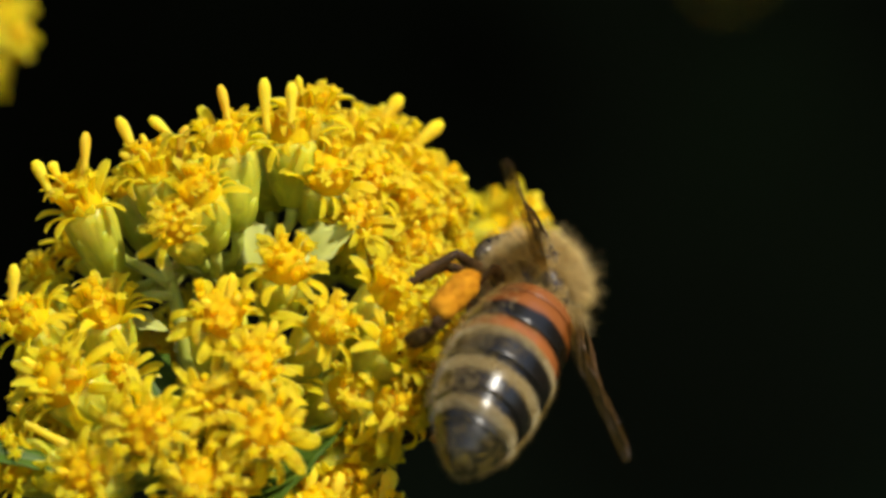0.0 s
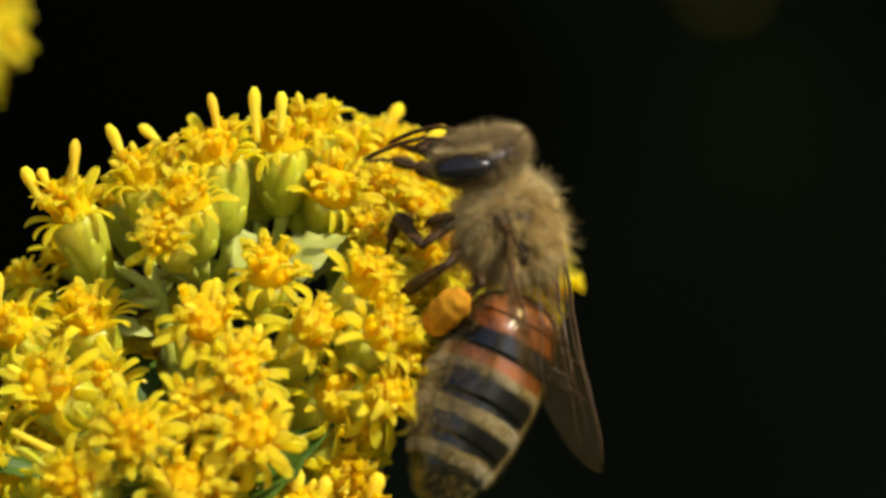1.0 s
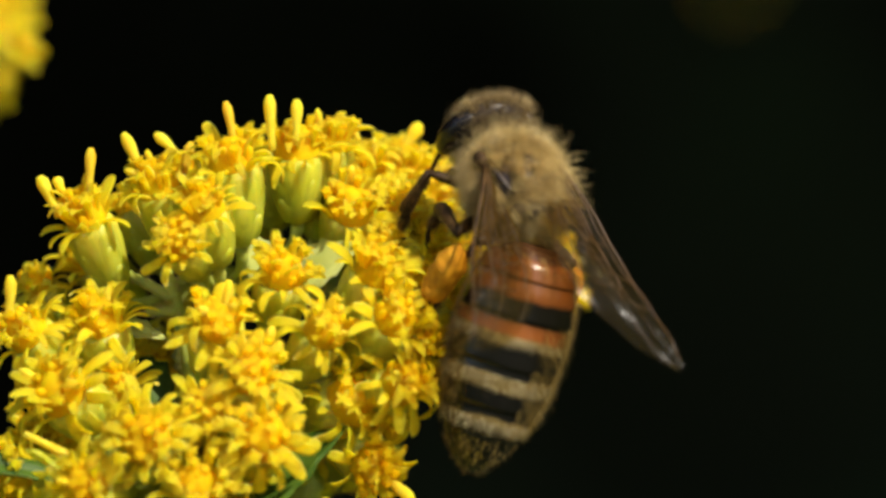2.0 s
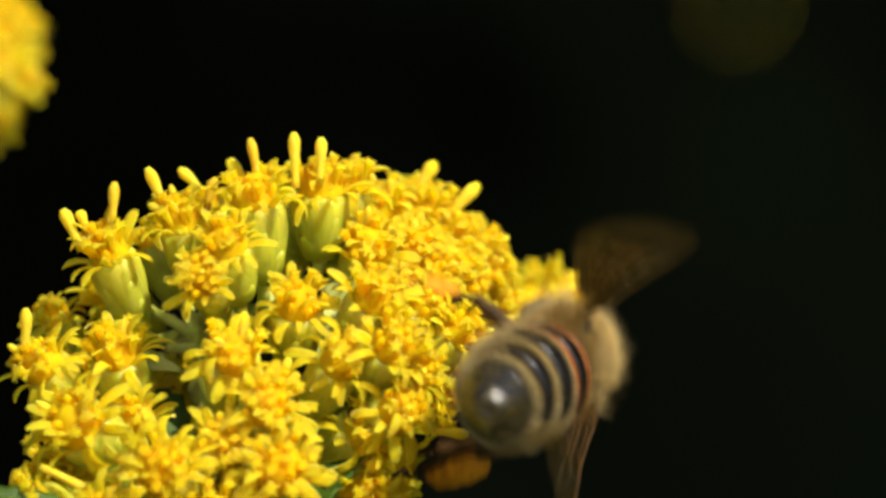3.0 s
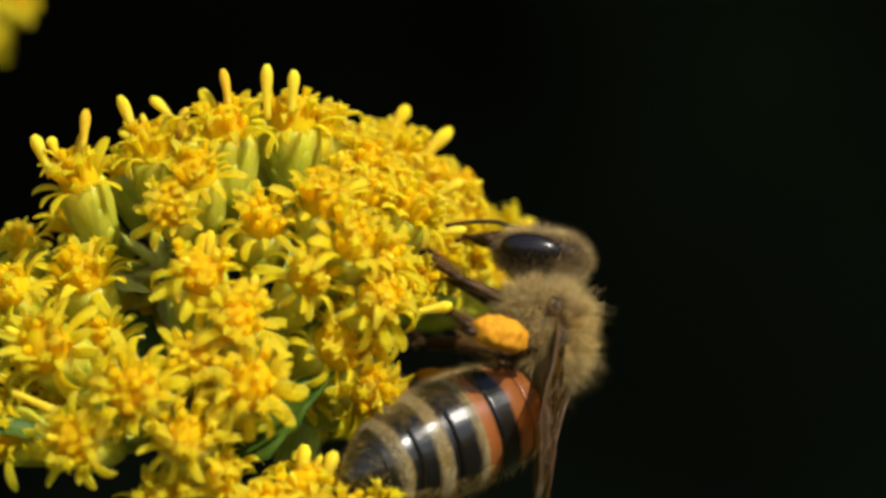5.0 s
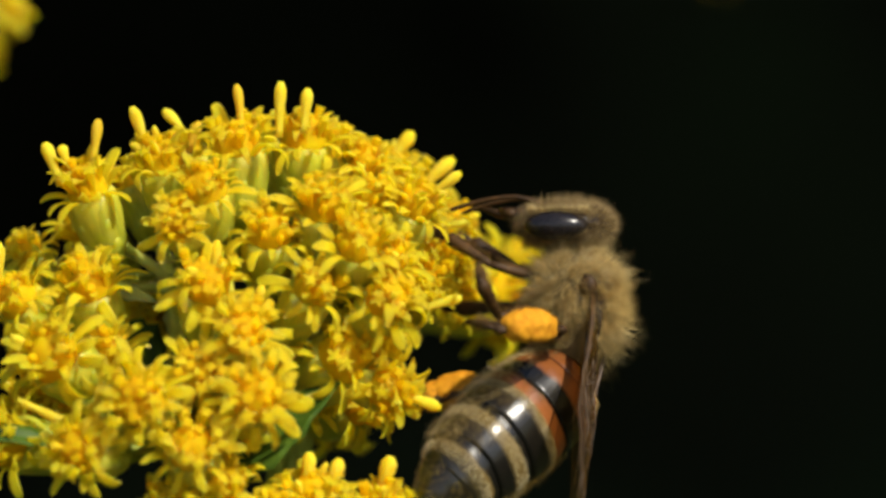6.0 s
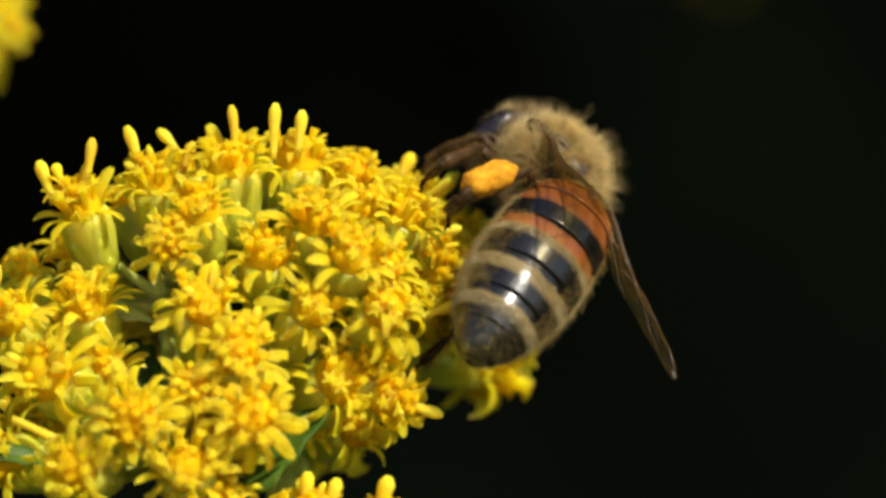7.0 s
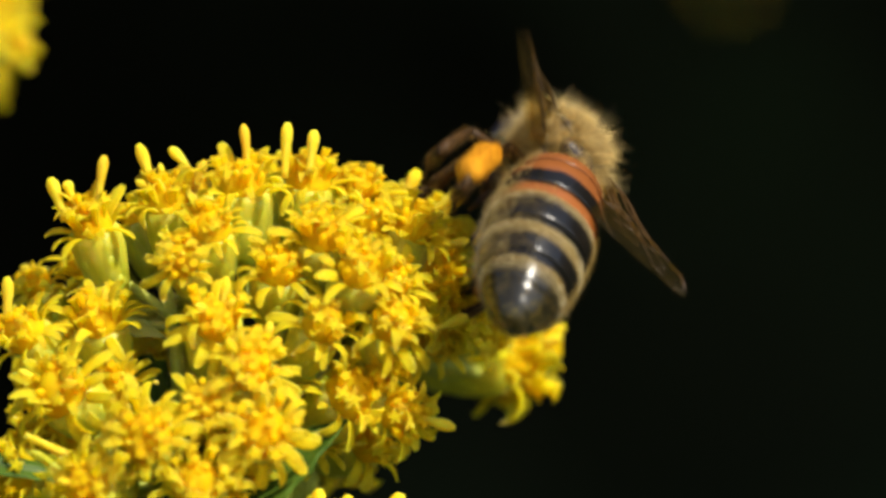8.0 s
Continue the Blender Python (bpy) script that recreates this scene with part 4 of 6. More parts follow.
    for s in (1, -1):
        wing = link("wing", None, bee, limb(0.3, 1.5 * s, 1.0, (-0.75, 0.5 * s, 0.35), (0, 0, 1)))
        for nm, ln, ch, off in (("forewing", 9.5, 2.3, 0.0), ("hindwing", 6.7, 1.4, 1.1)):
            bm = bmesh.new()
            rows = [[bm.verts.new(wing_point(ln, ch, off, s, i / 36, j / 10) * MM) for j in range(11)] for i in range(37)]
            for a, b in zip(rows, rows[1:]):
                for j in range(10):
                    bm.faces.new((a[j], b[j], b[j + 1], a[j + 1]))
            part(nm, bm, MEMBRANE, wing, "clear amber wing membrane")
            bm = bmesh.new()
            for v0, v1, u0, u1, rr in ((0.0, 0.0, 0.0, 0.97, 0.075), (0.12, 0.1, 0.02, 0.78, 0.04), (0.3, 0.55, 0.05, 0.9, 0.026), (0.55, 0.95, 0.08, 0.72, 0.026), (0.3, 0.3, 0.25, 0.86, 0.022), (0.75, 0.8, 0.1, 0.55, 0.022)):
                tube(bm, [wing_point(ln, ch, off, s, u0 + (u1 - u0) * i / 10, v0 + (v1 - v0) * i / 10) for i in range(11)], [rr * (1 - 0.06 * i) for i in range(11)], 5)
            for uu, va, vb in ((0.42, 0.1, 0.5), (0.6, 0.1, 0.5), (0.74, 0.1, 0.5), (0.5, 0.42, 0.75), (0.66, 0.3, 0.7)):
                tube(bm, [wing_point(ln, ch, off, s, uu - 0.04 * k, va + (vb - va) * k / 2) for k in range(3)], [0.022] * 3, 5)
            part("wing_vein", bm, VEIN, wing, "brown wing veins")
        bm = bmesh.new()
        ball(bm, (0.5, 1.46 * s, 0.85), (0.4, 0.24, 0.32), 14)
        part("tegula", bm, LEG, bee, "glossy dark plate over the wing hinge")
        wings.append(wing)
    legs = {}
    for s in (1, -1):
        for kind in ("front", "middle", "hind"):
            legs.update(build_leg(bee, kind, s))
    return bee, head, abdomen, wings, legs


def wing_point(ln, ch, off, s, u, v):
    """A point of a wing's pleated, slightly frayed sheet: u along it, v from its front to its back edge."""
    front = -0.105 * math.sin(math.pi * u) * ch
    back = ch * (0.12 + 0.95 * math.sin(math.pi * (0.08 + 0.77 * u)) ** 1.2 - 0.06 * math.sin(3 * math.pi * u)) * (1 if u < 0.8 else math.sqrt(max(0, 1 - ((u - 0.8) / 0.2) ** 2)) * 0.93 + 0.07)
    back += 0.07 * noise.noise(Vector((u * 34, off, s))) * (u > 0.3)
    y = front + (back - front) * v + off * u * 0.75
    z = 0.06 * math.sin(v * 17) * (1 - v * 0.5) - 0.2 * v * v - off * 0.06 + 0.1 * math.sin(u * 9 + v * 5) + 0.03 * math.sin(u * 31 + v * 9)
    return Vector((ln * u - off * 0.2, s * y, z))


bee, bee_head, bee_abdomen, bee_wings, bee_legs = build_bee()


# ---- what moves ----
def motions():
    walk(spray_a, [
        (0, sway(-9.51, 0.00, 3.59, -6.7)),
        (0.5, sway(-9.56, 0.00, 3.71, -6.7)),
        (1, sway(-9.70, 0.00, 3.55, -6.1)),
        (1.2, sway(-9.56, 0.00, 3.57, -6.1)),
        (2.3, sway(-9.55, 0.00, 3.40, -6.8)),
        (2.5, sway(-9.52, 0.00, 3.48, -8.2)),
        (3, sway(-8.86, 0.00, 3.32, -5.3)),
        (3.5, sway(-9.62, 0.00, 3.13, -5.7)),
        (4, sway(-9.02, 0.00, 3.07, -3.3)),
        (4.5, sway(-8.77, 0.00, 3.30, -5.1)),
        (4.7, sway(-9.63, 0.00, 3.04, -4.6)),
        (5.8, sway(-9.01, 0.00, 3.05, -1.9)),
        (6, sway(-8.91, 0.00, 2.90, -1.4)),
        (6.5, sway(-9.35, 0.00, 2.93, -2.7)),
        (7, sway(-9.12, 0.00, 2.79, -0.6)),
        (7.5, sway(-9.18, 0.00, 2.88, -0.8)),
        (8, sway(-8.95, 0.00, 2.80, 0.0)),
    ])
    walk(spray_l, [
        (0, sway(-10.07, -3.00, -4.68, 2.4)),
        (0.5, sway(-10.14, -3.00, -4.59, 2.2)),
        (1, sway(-10.39, -3.00, -4.64, 1.5)),
        (1.2, sway(-10.25, -3.00, -4.62, 1.5)),
        (2.3, sway(-10.40, -3.00, -4.56, 0.8)),
        (2.5, sway(-10.43, -3.00, -4.61, 0.3)),
        (3, sway(-9.91, -3.00, -4.55, 0.9)),
        (3.5, sway(-10.67, -3.00, -4.65, -0.8)),
        (4, sway(-10.23, -3.00, -4.48, -0.3)),
        (4.5, sway(-9.94, -3.00, -4.42, -0.3)),
        (4.7, sway(-10.70, -3.00, -4.57, -1.2)),
        (5.8, sway(-10.35, -3.00, -4.36, -0.3)),
        (6, sway(-10.25, -3.00, -4.53, -0.5)),
        (6.5, sway(-10.53, -3.00, -4.64, -0.7)),
        (7, sway(-10.40, -3.00, -4.63, 0.2)),
        (7.5, sway(-10.51, -3.00, -4.57, -0.2)),
        (8, sway(-10.21, -3.00, -4.54, 0.0)),
    ])
    walk(spray_s, [
        (0, sway(-1.65, -2.00, -3.92, 37.7)),
        (0.5, sway(-1.67, -2.00, -3.80, 37.7)),
        (1, sway(-2.02, -2.00, -3.27, 31.8)),
        (1.2, sway(-2.00, -2.00, -3.26, 31.7)),
        (2.3, sway(-1.97, -2.00, -2.41, 20.6)),
        (2.5, sway(-1.85, -2.00, -2.35, 18.4)),
        (3, sway(-2.19, -2.00, -2.50, 26.4)),
        (3.5, sway(-2.76, -2.00, -2.32, 16.4)),
        (4, sway(-2.47, -2.00, -1.89, 13.0)),
        (4.5, sway(-2.35, -2.00, -1.53, 10.8)),
        (4.7, sway(-3.18, -2.00, -1.73, 10.8)),
        (5.8, sway(-2.88, -2.00, -1.17, 4.0)),
        (6, sway(-2.77, -2.00, -1.36, 4.3)),
        (6.5, sway(-3.20, -2.00, -1.22, 2.4)),
        (7, sway(-2.96, -2.00, -1.18, 1.4)),
        (7.5, sway(-3.16, -2.00, -1.01, 0.2)),
        (8, sway(-2.91, -2.00, -1.05, 0.0)),
    ])
    walk(spray_t, [
        (0, sway(-2.40, 4.00, 4.24, 5.8)),
        (0.5, sway(-2.46, 4.00, 4.41, 5.8)),
        (0.8, sway(-2.31, 4.00, 4.26, 3.8)),
        (1, sway(-2.13, 4.00, 4.11, 1.5)),
        (1.2, sway(-1.97, 4.00, 4.13, 1.5)),
        (2.3, sway(-1.88, 4.00, 3.49, 6.3)),
        (2.5, sway(-1.86, 4.00, 3.63, 8.6)),
        (3, sway(-1.45, 4.00, 3.36, 0.5)),
        (3.5, sway(-2.27, 4.00, 3.23, -0.2)),
        (4, sway(-1.59, 4.00, 2.97, -0.3)),
        (4.5, sway(-1.36, 4.00, 3.35, 0.0)),
        (4.7, sway(-2.20, 4.00, 2.98, -0.0)),
        (5.8, sway(-1.79, 4.00, 2.18, 5.7)),
        (6, sway(-1.80, 4.00, 2.02, 6.3)),
        (6.2, sway(-1.94, 4.00, 2.04, 6.3)),
        (6.4, sway(-4.07, 4.00, 2.67, -4.0)),
        (6.5, sway(-3.41, 4.00, 2.87, -4.0)),
        (6.6, sway(-2.60, 4.00, 2.67, -4.0)),
        (6.7, sway(-1.63, 4.00, 1.87, -4.0)),
        (7, sway(-1.62, 4.00, 1.70, -4.6)),
        (7.5, sway(-1.93, 4.00, 1.83, -4.6)),
        (8, sway(-1.66, 4.00, 1.78, -4.6)),
    ])
    walk(spray_f, [
        (0, sway(1.75, 10.00, -0.66, -31.7)),
        (0.5, sway(1.78, 10.00, -0.87, -31.7)),
        (1, sway(2.47, 10.00, -1.36, -28.6)),
        (1.2, sway(2.60, 10.00, -1.40, -28.6)),
        (2.3, sway(1.88, 10.00, -1.21, -14.0)),
        (2.5, sway(1.59, 10.00, -0.78, -11.8)),
        (3, sway(2.33, 10.00, -1.60, -20.6)),
        (3.5, sway(1.05, 10.00, -1.39, -15.3)),
        (4, sway(1.68, 10.00, -2.33, -14.0)),
        (4.5, sway(1.86, 10.00, -2.09, -27.6)),
        (4.7, sway(1.02, 10.00, -2.44, -25.6)),
        (5.8, sway(1.62, 10.00, -2.80, -10.3)),
        (6, sway(1.53, 10.00, -2.98, 0.0)),
        (6.5, sway(1.20, 10.00, -3.30, 2.2)),
        (7, sway(1.00, 10.00, -4.30, 4.4)),
        (7.5, sway(1.45, 10.00, -3.77, 4.4)),
        (8, sway(1.70, 10.00, -3.88, 0.0)),
    ])
    walk(spray_g, [
        (0, sway(-4.58, -4.00, -8.77, -0.1)),
        (0.5, sway(-4.60, -4.00, -8.65, -0.1)),
        (1, sway(-4.85, -4.00, -8.63, 0.0)),
        (1.2, sway(-4.73, -4.00, -8.61, 0.0)),
        (2.3, sway(-4.25, -4.00, -9.68, 2.0)),
        (2.5, sway(-4.33, -4.00, -9.62, 2.0)),
        (3, sway(-4.00, -4.00, -9.60, 2.0)),
        (3.5, sway(-4.75, -4.00, -9.64, 2.0)),
        (4, sway(-4.41, -4.00, -9.30, 1.0)),
        (4.5, sway(-4.15, -4.00, -9.12, 0.4)),
        (4.7, sway(-4.88, -4.00, -9.24, 0.6)),
        (5.8, sway(-4.57, -4.00, -9.10, 0.0)),
        (6, sway(-4.45, -4.00, -9.16, 0.0)),
        (6.5, sway(-4.70, -4.00, -9.21, 0.0)),
        (7, sway(-4.52, -4.00, -9.25, 0.1)),
        (7.5, sway(-4.61, -4.00, -9.21, 0.0)),
        (8, sway(-4.36, -4.00, -9.19, 0.1)),
    ])
    walk(bee, [
        (0, body(3.34, -1.00, -1.70, (-0.11, 0.98, 0.19), (0.91, 0.02, 0.41))),
        (0.5, body(4.08, -1.00, -3.04, (-0.06, 1.00, 0.07), (0.99, 0.05, 0.14))),
        (0.8, body(2.46, -1.00, -0.70, (-0.24, 0.66, 0.71), (0.76, -0.33, 0.56))),
        (1, body(2.54, -3.00, 0.54, (-0.31, -0.15, 0.94), (0.78, -0.61, 0.15))),
        (1.2, body(2.99, -2.00, 0.38, (-0.10, 0.02, 0.99), (0.76, -0.64, 0.09))),
        (2.3, body(1.34, -2.50, 3.84, (-0.43, 0.65, 0.63), (0.22, -0.60, 0.77))),
        (2.5, body(-0.08, -2.50, 4.71, (-0.65, 0.32, 0.69), (0.38, -0.64, 0.66))),
        (2.7, body(1.52, -2.00, 4.18, (-0.38, 0.62, 0.69), (0.25, -0.64, 0.72))),
        (2.9, body(2.46, 1.00, 3.63, (-0.15, 0.93, 0.33), (0.76, -0.10, 0.64))),
        (3, body(4.05, 0.50, -2.65, (0.05, 0.99, 0.14), (0.98, -0.07, 0.17))),
        (3.2, body(3.02, 0.00, -3.79, (0.09, 0.98, 0.19), (0.97, -0.13, 0.19))),
        (3.5, body(2.95, 0.00, -2.95, (0.04, 0.97, 0.22), (0.98, -0.08, 0.19))),
        (4, body(4.17, 3.00, -5.30, (0.12, 0.99, 0.03), (0.99, -0.12, 0.01))),
        (4.3, body(2.55, 2.00, -7.23, (0.09, 0.88, 0.47), (0.93, -0.24, 0.29))),
        (4.5, body(3.19, 0.00, -6.08, (-0.24, 0.09, 0.97), (0.97, 0.13, 0.22))),
        (4.7, body(3.32, 0.00, -5.32, (0.07, 0.27, 0.96), (0.95, -0.31, 0.02))),
        (5.8, body(4.84, 0.00, -3.13, (-0.02, 0.18, 0.98), (0.97, -0.24, 0.07))),
        (6, body(4.99, 0.00, -3.17, (-0.07, 0.08, 0.99), (0.95, -0.29, 0.09))),
        (6.2, body(3.35, 0.00, 0.88, (-0.52, 0.18, 0.83), (0.76, -0.35, 0.55))),
        (6.5, body(2.89, 2.50, 1.82, (-0.44, 0.86, 0.26), (0.66, 0.11, 0.74))),
        (7, body(4.15, 2.00, 2.13, (-0.43, 0.84, 0.33), (0.62, 0.00, 0.79))),
        (7.5, body(3.38, 2.00, 3.82, (-0.61, 0.21, 0.76), (0.57, -0.55, 0.61))),
        (8, body(4.10, 1.00, 3.22, (-0.14, 0.97, 0.20), (0.78, -0.01, 0.63))),
    ])
    walk(bee_abdomen, [
        (0, limb(-2.55, 0, -0.2, (0.72, 0.33, 0.61), (-0.54, -0.27, 0.80))),
        (0.5, limb(-2.55, 0, -0.2, (0.70, 0.39, 0.59), (-0.52, -0.28, 0.81))),
        (0.8, limb(-2.55, 0, -0.2, (0.84, -0.29, 0.45), (-0.43, 0.14, 0.89))),
        (1, limb(-2.55, 0, -0.2, (0.67, -0.67, 0.32), (-0.18, 0.27, 0.95))),
        (1.2, limb(-2.55, 0, -0.2, (0.87, -0.10, 0.48), (-0.44, 0.29, 0.85))),
        (2.3, limb(-2.55, 0, -0.2, (0.53, -0.28, 0.80), (-0.62, 0.52, 0.59))),
        (2.5, limb(-2.55, 0, -0.2, (0.70, -0.24, 0.67), (-0.59, 0.34, 0.73))),
        (2.7, limb(-2.55, 0, -0.2, (0.41, -0.14, 0.90), (-0.79, 0.45, 0.42))),
        (2.9, limb(-2.55, 0, -0.2, (0.79, 0.01, 0.61), (-0.61, 0.03, 0.79))),
        (3, limb(-2.55, 0, -0.2, (0.96, -0.03, 0.26), (-0.26, 0.03, 0.96))),
        (3.2, limb(-2.55, 0, -0.2, (0.98, -0.17, -0.02), (0.02, 0.02, 1.00))),
        (3.5, limb(-2.55, 0, -0.2, (0.97, -0.19, 0.12), (-0.12, 0.03, 0.99))),
        (4, limb(-2.55, 0, -0.2, (0.99, -0.12, -0.01), (0.00, -0.03, 1.00))),
        (4.3, limb(-2.55, 0, -0.2, (0.76, -0.65, -0.03), (0.01, -0.04, 1.00))),
        (4.5, limb(-2.55, 0, -0.2, (0.05, -0.65, 0.76), (-0.32, 0.71, 0.63))),
        (4.7, limb(-2.55, 0, -0.2, (0.40, -0.65, 0.64), (-0.19, 0.62, 0.76))),
        (5.8, limb(-2.55, 0, -0.2, (0.56, -0.56, 0.61), (-0.17, 0.64, 0.75))),
        (6, limb(-2.55, 0, -0.2, (0.55, -0.65, 0.52), (-0.27, 0.46, 0.85))),
        (6.2, limb(-2.55, 0, -0.2, (0.63, -0.42, 0.65), (-0.16, 0.75, 0.64))),
        (6.5, limb(-2.55, 0, -0.2, (0.53, 0.10, 0.84), (-0.84, -0.10, 0.54))),
        (7, limb(-2.55, 0, -0.2, (0.48, -0.26, 0.84), (-0.74, 0.39, 0.54))),
        (7.5, limb(-2.55, 0, -0.2, (0.41, -0.77, 0.50), (-0.12, 0.49, 0.86))),
        (8, limb(-2.55, 0, -0.2, (0.81, 0.16, 0.57), (-0.55, -0.11, 0.82))),
    ])
    walk(bee_head, [
        (0, limb(1.9, 0, 0.1, (0.73, 0.00, -0.68), (0.68, 0.00, 0.73))),
        (0.5, limb(1.9, 0, 0.1, (0.77, 0.00, -0.64), (0.64, 0.00, 0.77))),
        (0.8, limb(1.9, 0, 0.1, (1.00, 0.05, 0.05), (-0.05, 0.07, 1.00))),
        (1, limb(1.9, 0, 0.1, (0.99, 0.03, 0.12), (-0.11, -0.09, 0.99))),
        (1.2, limb(1.9, 0, 0.1, (0.98, -0.14, 0.11), (-0.12, -0.01, 0.99))),
        (2.3, limb(1.9, 0, 0.1, (1.00, 0.01, 0.08), (-0.08, 0.01, 1.00))),
        (2.5, limb(1.9, 0, 0.1, (0.96, -0.16, -0.24), (0.22, -0.13, 0.97))),
        (2.7, limb(1.9, 0, 0.1, (1.00, 0.00, 0.09), (-0.09, 0.00, 1.00))),
        (2.9, limb(1.9, 0, 0.1, (1.00, 0.00, 0.09), (-0.09, 0.00, 1.00))),
        (3, limb(1.9, 0, 0.1, (0.98, 0.00, -0.17), (0.17, 0.00, 0.98))),
        (3.2, limb(1.9, 0, 0.1, (0.98, 0.00, -0.17), (0.17, 0.00, 0.98))),
        (3.5, limb(1.9, 0, 0.1, (0.98, 0.00, -0.17), (0.17, 0.00, 0.98))),
        (4, limb(1.9, 0, 0.1, (0.98, 0.00, -0.17), (0.17, 0.00, 0.98))),
        (4.3, limb(1.9, 0, 0.1, (1.00, 0.00, 0.09), (-0.09, 0.00, 1.00))),
        (4.5, limb(1.9, 0, 0.1, (0.97, -0.14, 0.18), (-0.21, -0.22, 0.95))),
        (4.7, limb(1.9, 0, 0.1, (1.00, -0.02, 0.08), (-0.08, 0.03, 1.00))),
        (5.8, limb(1.9, 0, 0.1, (0.99, -0.04, 0.10), (-0.10, -0.01, 0.99))),
        (6, limb(1.9, 0, 0.1, (1.00, 0.01, 0.08), (-0.08, 0.00, 1.00))),
        (6.2, limb(1.9, 0, 0.1, (0.97, -0.20, 0.10), (-0.08, 0.09, 0.99))),
        (6.5, limb(1.9, 0, 0.1, (0.92, 0.00, -0.39), (0.39, 0.00, 0.92))),
        (7, limb(1.9, 0, 0.1, (1.00, 0.00, 0.09), (-0.09, 0.00, 1.00))),
        (7.5, limb(1.9, 0, 0.1, (0.96, -0.05, -0.28), (0.28, -0.05, 0.96))),
        (8, limb(1.9, 0, 0.1, (0.96, 0.00, -0.29), (0.29, 0.00, 0.96))),
    ])
    walk(bee_wings[0], [
        (0, limb(0.30, 1.35, 0.95, (-0.85, 0.52, -0.05), (-0.09, -0.06, 0.99))),
        (0.5, limb(0.30, 1.35, 0.95, (-0.87, 0.47, -0.17), (-0.08, 0.21, 0.97))),
        (0.8, limb(0.30, 1.35, 0.95, (-0.89, 0.41, 0.21), (0.03, -0.41, 0.91))),
        (1, limb(0.30, 1.35, 0.95, (-0.43, 0.79, 0.44), (0.03, -0.48, 0.88))),
        (1.2, limb(0.30, 1.35, 0.95, (-0.73, 0.61, 0.31), (0.17, -0.27, 0.95))),
        (2.3, limb(0.30, 1.35, 0.95, (-0.92, 0.39, 0.03), (-0.12, -0.35, 0.93))),
        (2.5, limb(0.30, 1.35, 0.95, (-0.83, 0.50, 0.23), (0.02, -0.39, 0.92))),
        (2.7, limb(0.30, 1.35, 0.95, (-0.93, 0.33, 0.17), (-0.02, -0.51, 0.86))),
        (2.9, limb(0.30, 1.35, 0.95, (-0.74, 0.67, 0.05), (-0.43, -0.53, 0.73))),
        (3, limb(0.30, 1.35, 0.95, (-0.82, 0.31, 0.49), (-0.55, -0.66, -0.50))),
        (3.2, limb(0.30, 1.35, 0.95, (-0.83, 0.36, 0.43), (-0.35, -0.93, 0.11))),
        (3.5, limb(0.30, 1.35, 0.95, (-0.86, 0.49, 0.14), (-0.02, -0.32, 0.95))),
        (4, limb(0.30, 1.35, 0.95, (-0.81, 0.43, 0.40), (-0.50, -0.86, -0.07))),
        (4.3, limb(0.30, 1.35, 0.95, (-0.89, 0.20, 0.40), (0.22, 0.98, -0.01))),
        (4.5, limb(0.30, 1.35, 0.95, (-0.42, 0.84, -0.33), (-0.26, 0.24, 0.94))),
        (4.7, limb(0.30, 1.35, 0.95, (-0.75, 0.65, 0.14), (0.06, -0.15, 0.99))),
        (5.8, limb(0.30, 1.35, 0.95, (-0.91, 0.41, 0.02), (-0.03, -0.11, 0.99))),
        (6, limb(0.30, 1.35, 0.95, (-0.81, 0.59, 0.05), (-0.01, -0.11, 0.99))),
        (6.2, limb(0.30, 1.35, 0.95, (-0.82, 0.53, 0.21), (0.06, -0.29, 0.96))),
        (6.5, limb(0.30, 1.35, 0.95, (-0.85, 0.53, -0.02), (-0.51, -0.81, 0.29))),
        (7, limb(0.30, 1.35, 0.95, (-0.96, 0.24, -0.12), (-0.14, -0.08, 0.99))),
        (7.5, limb(0.30, 1.35, 0.95, (-0.99, -0.16, -0.00), (0.06, -0.39, 0.92))),
        (8, limb(0.30, 1.35, 0.95, (-0.86, 0.50, 0.07), (-0.25, -0.54, 0.81))),
    ])
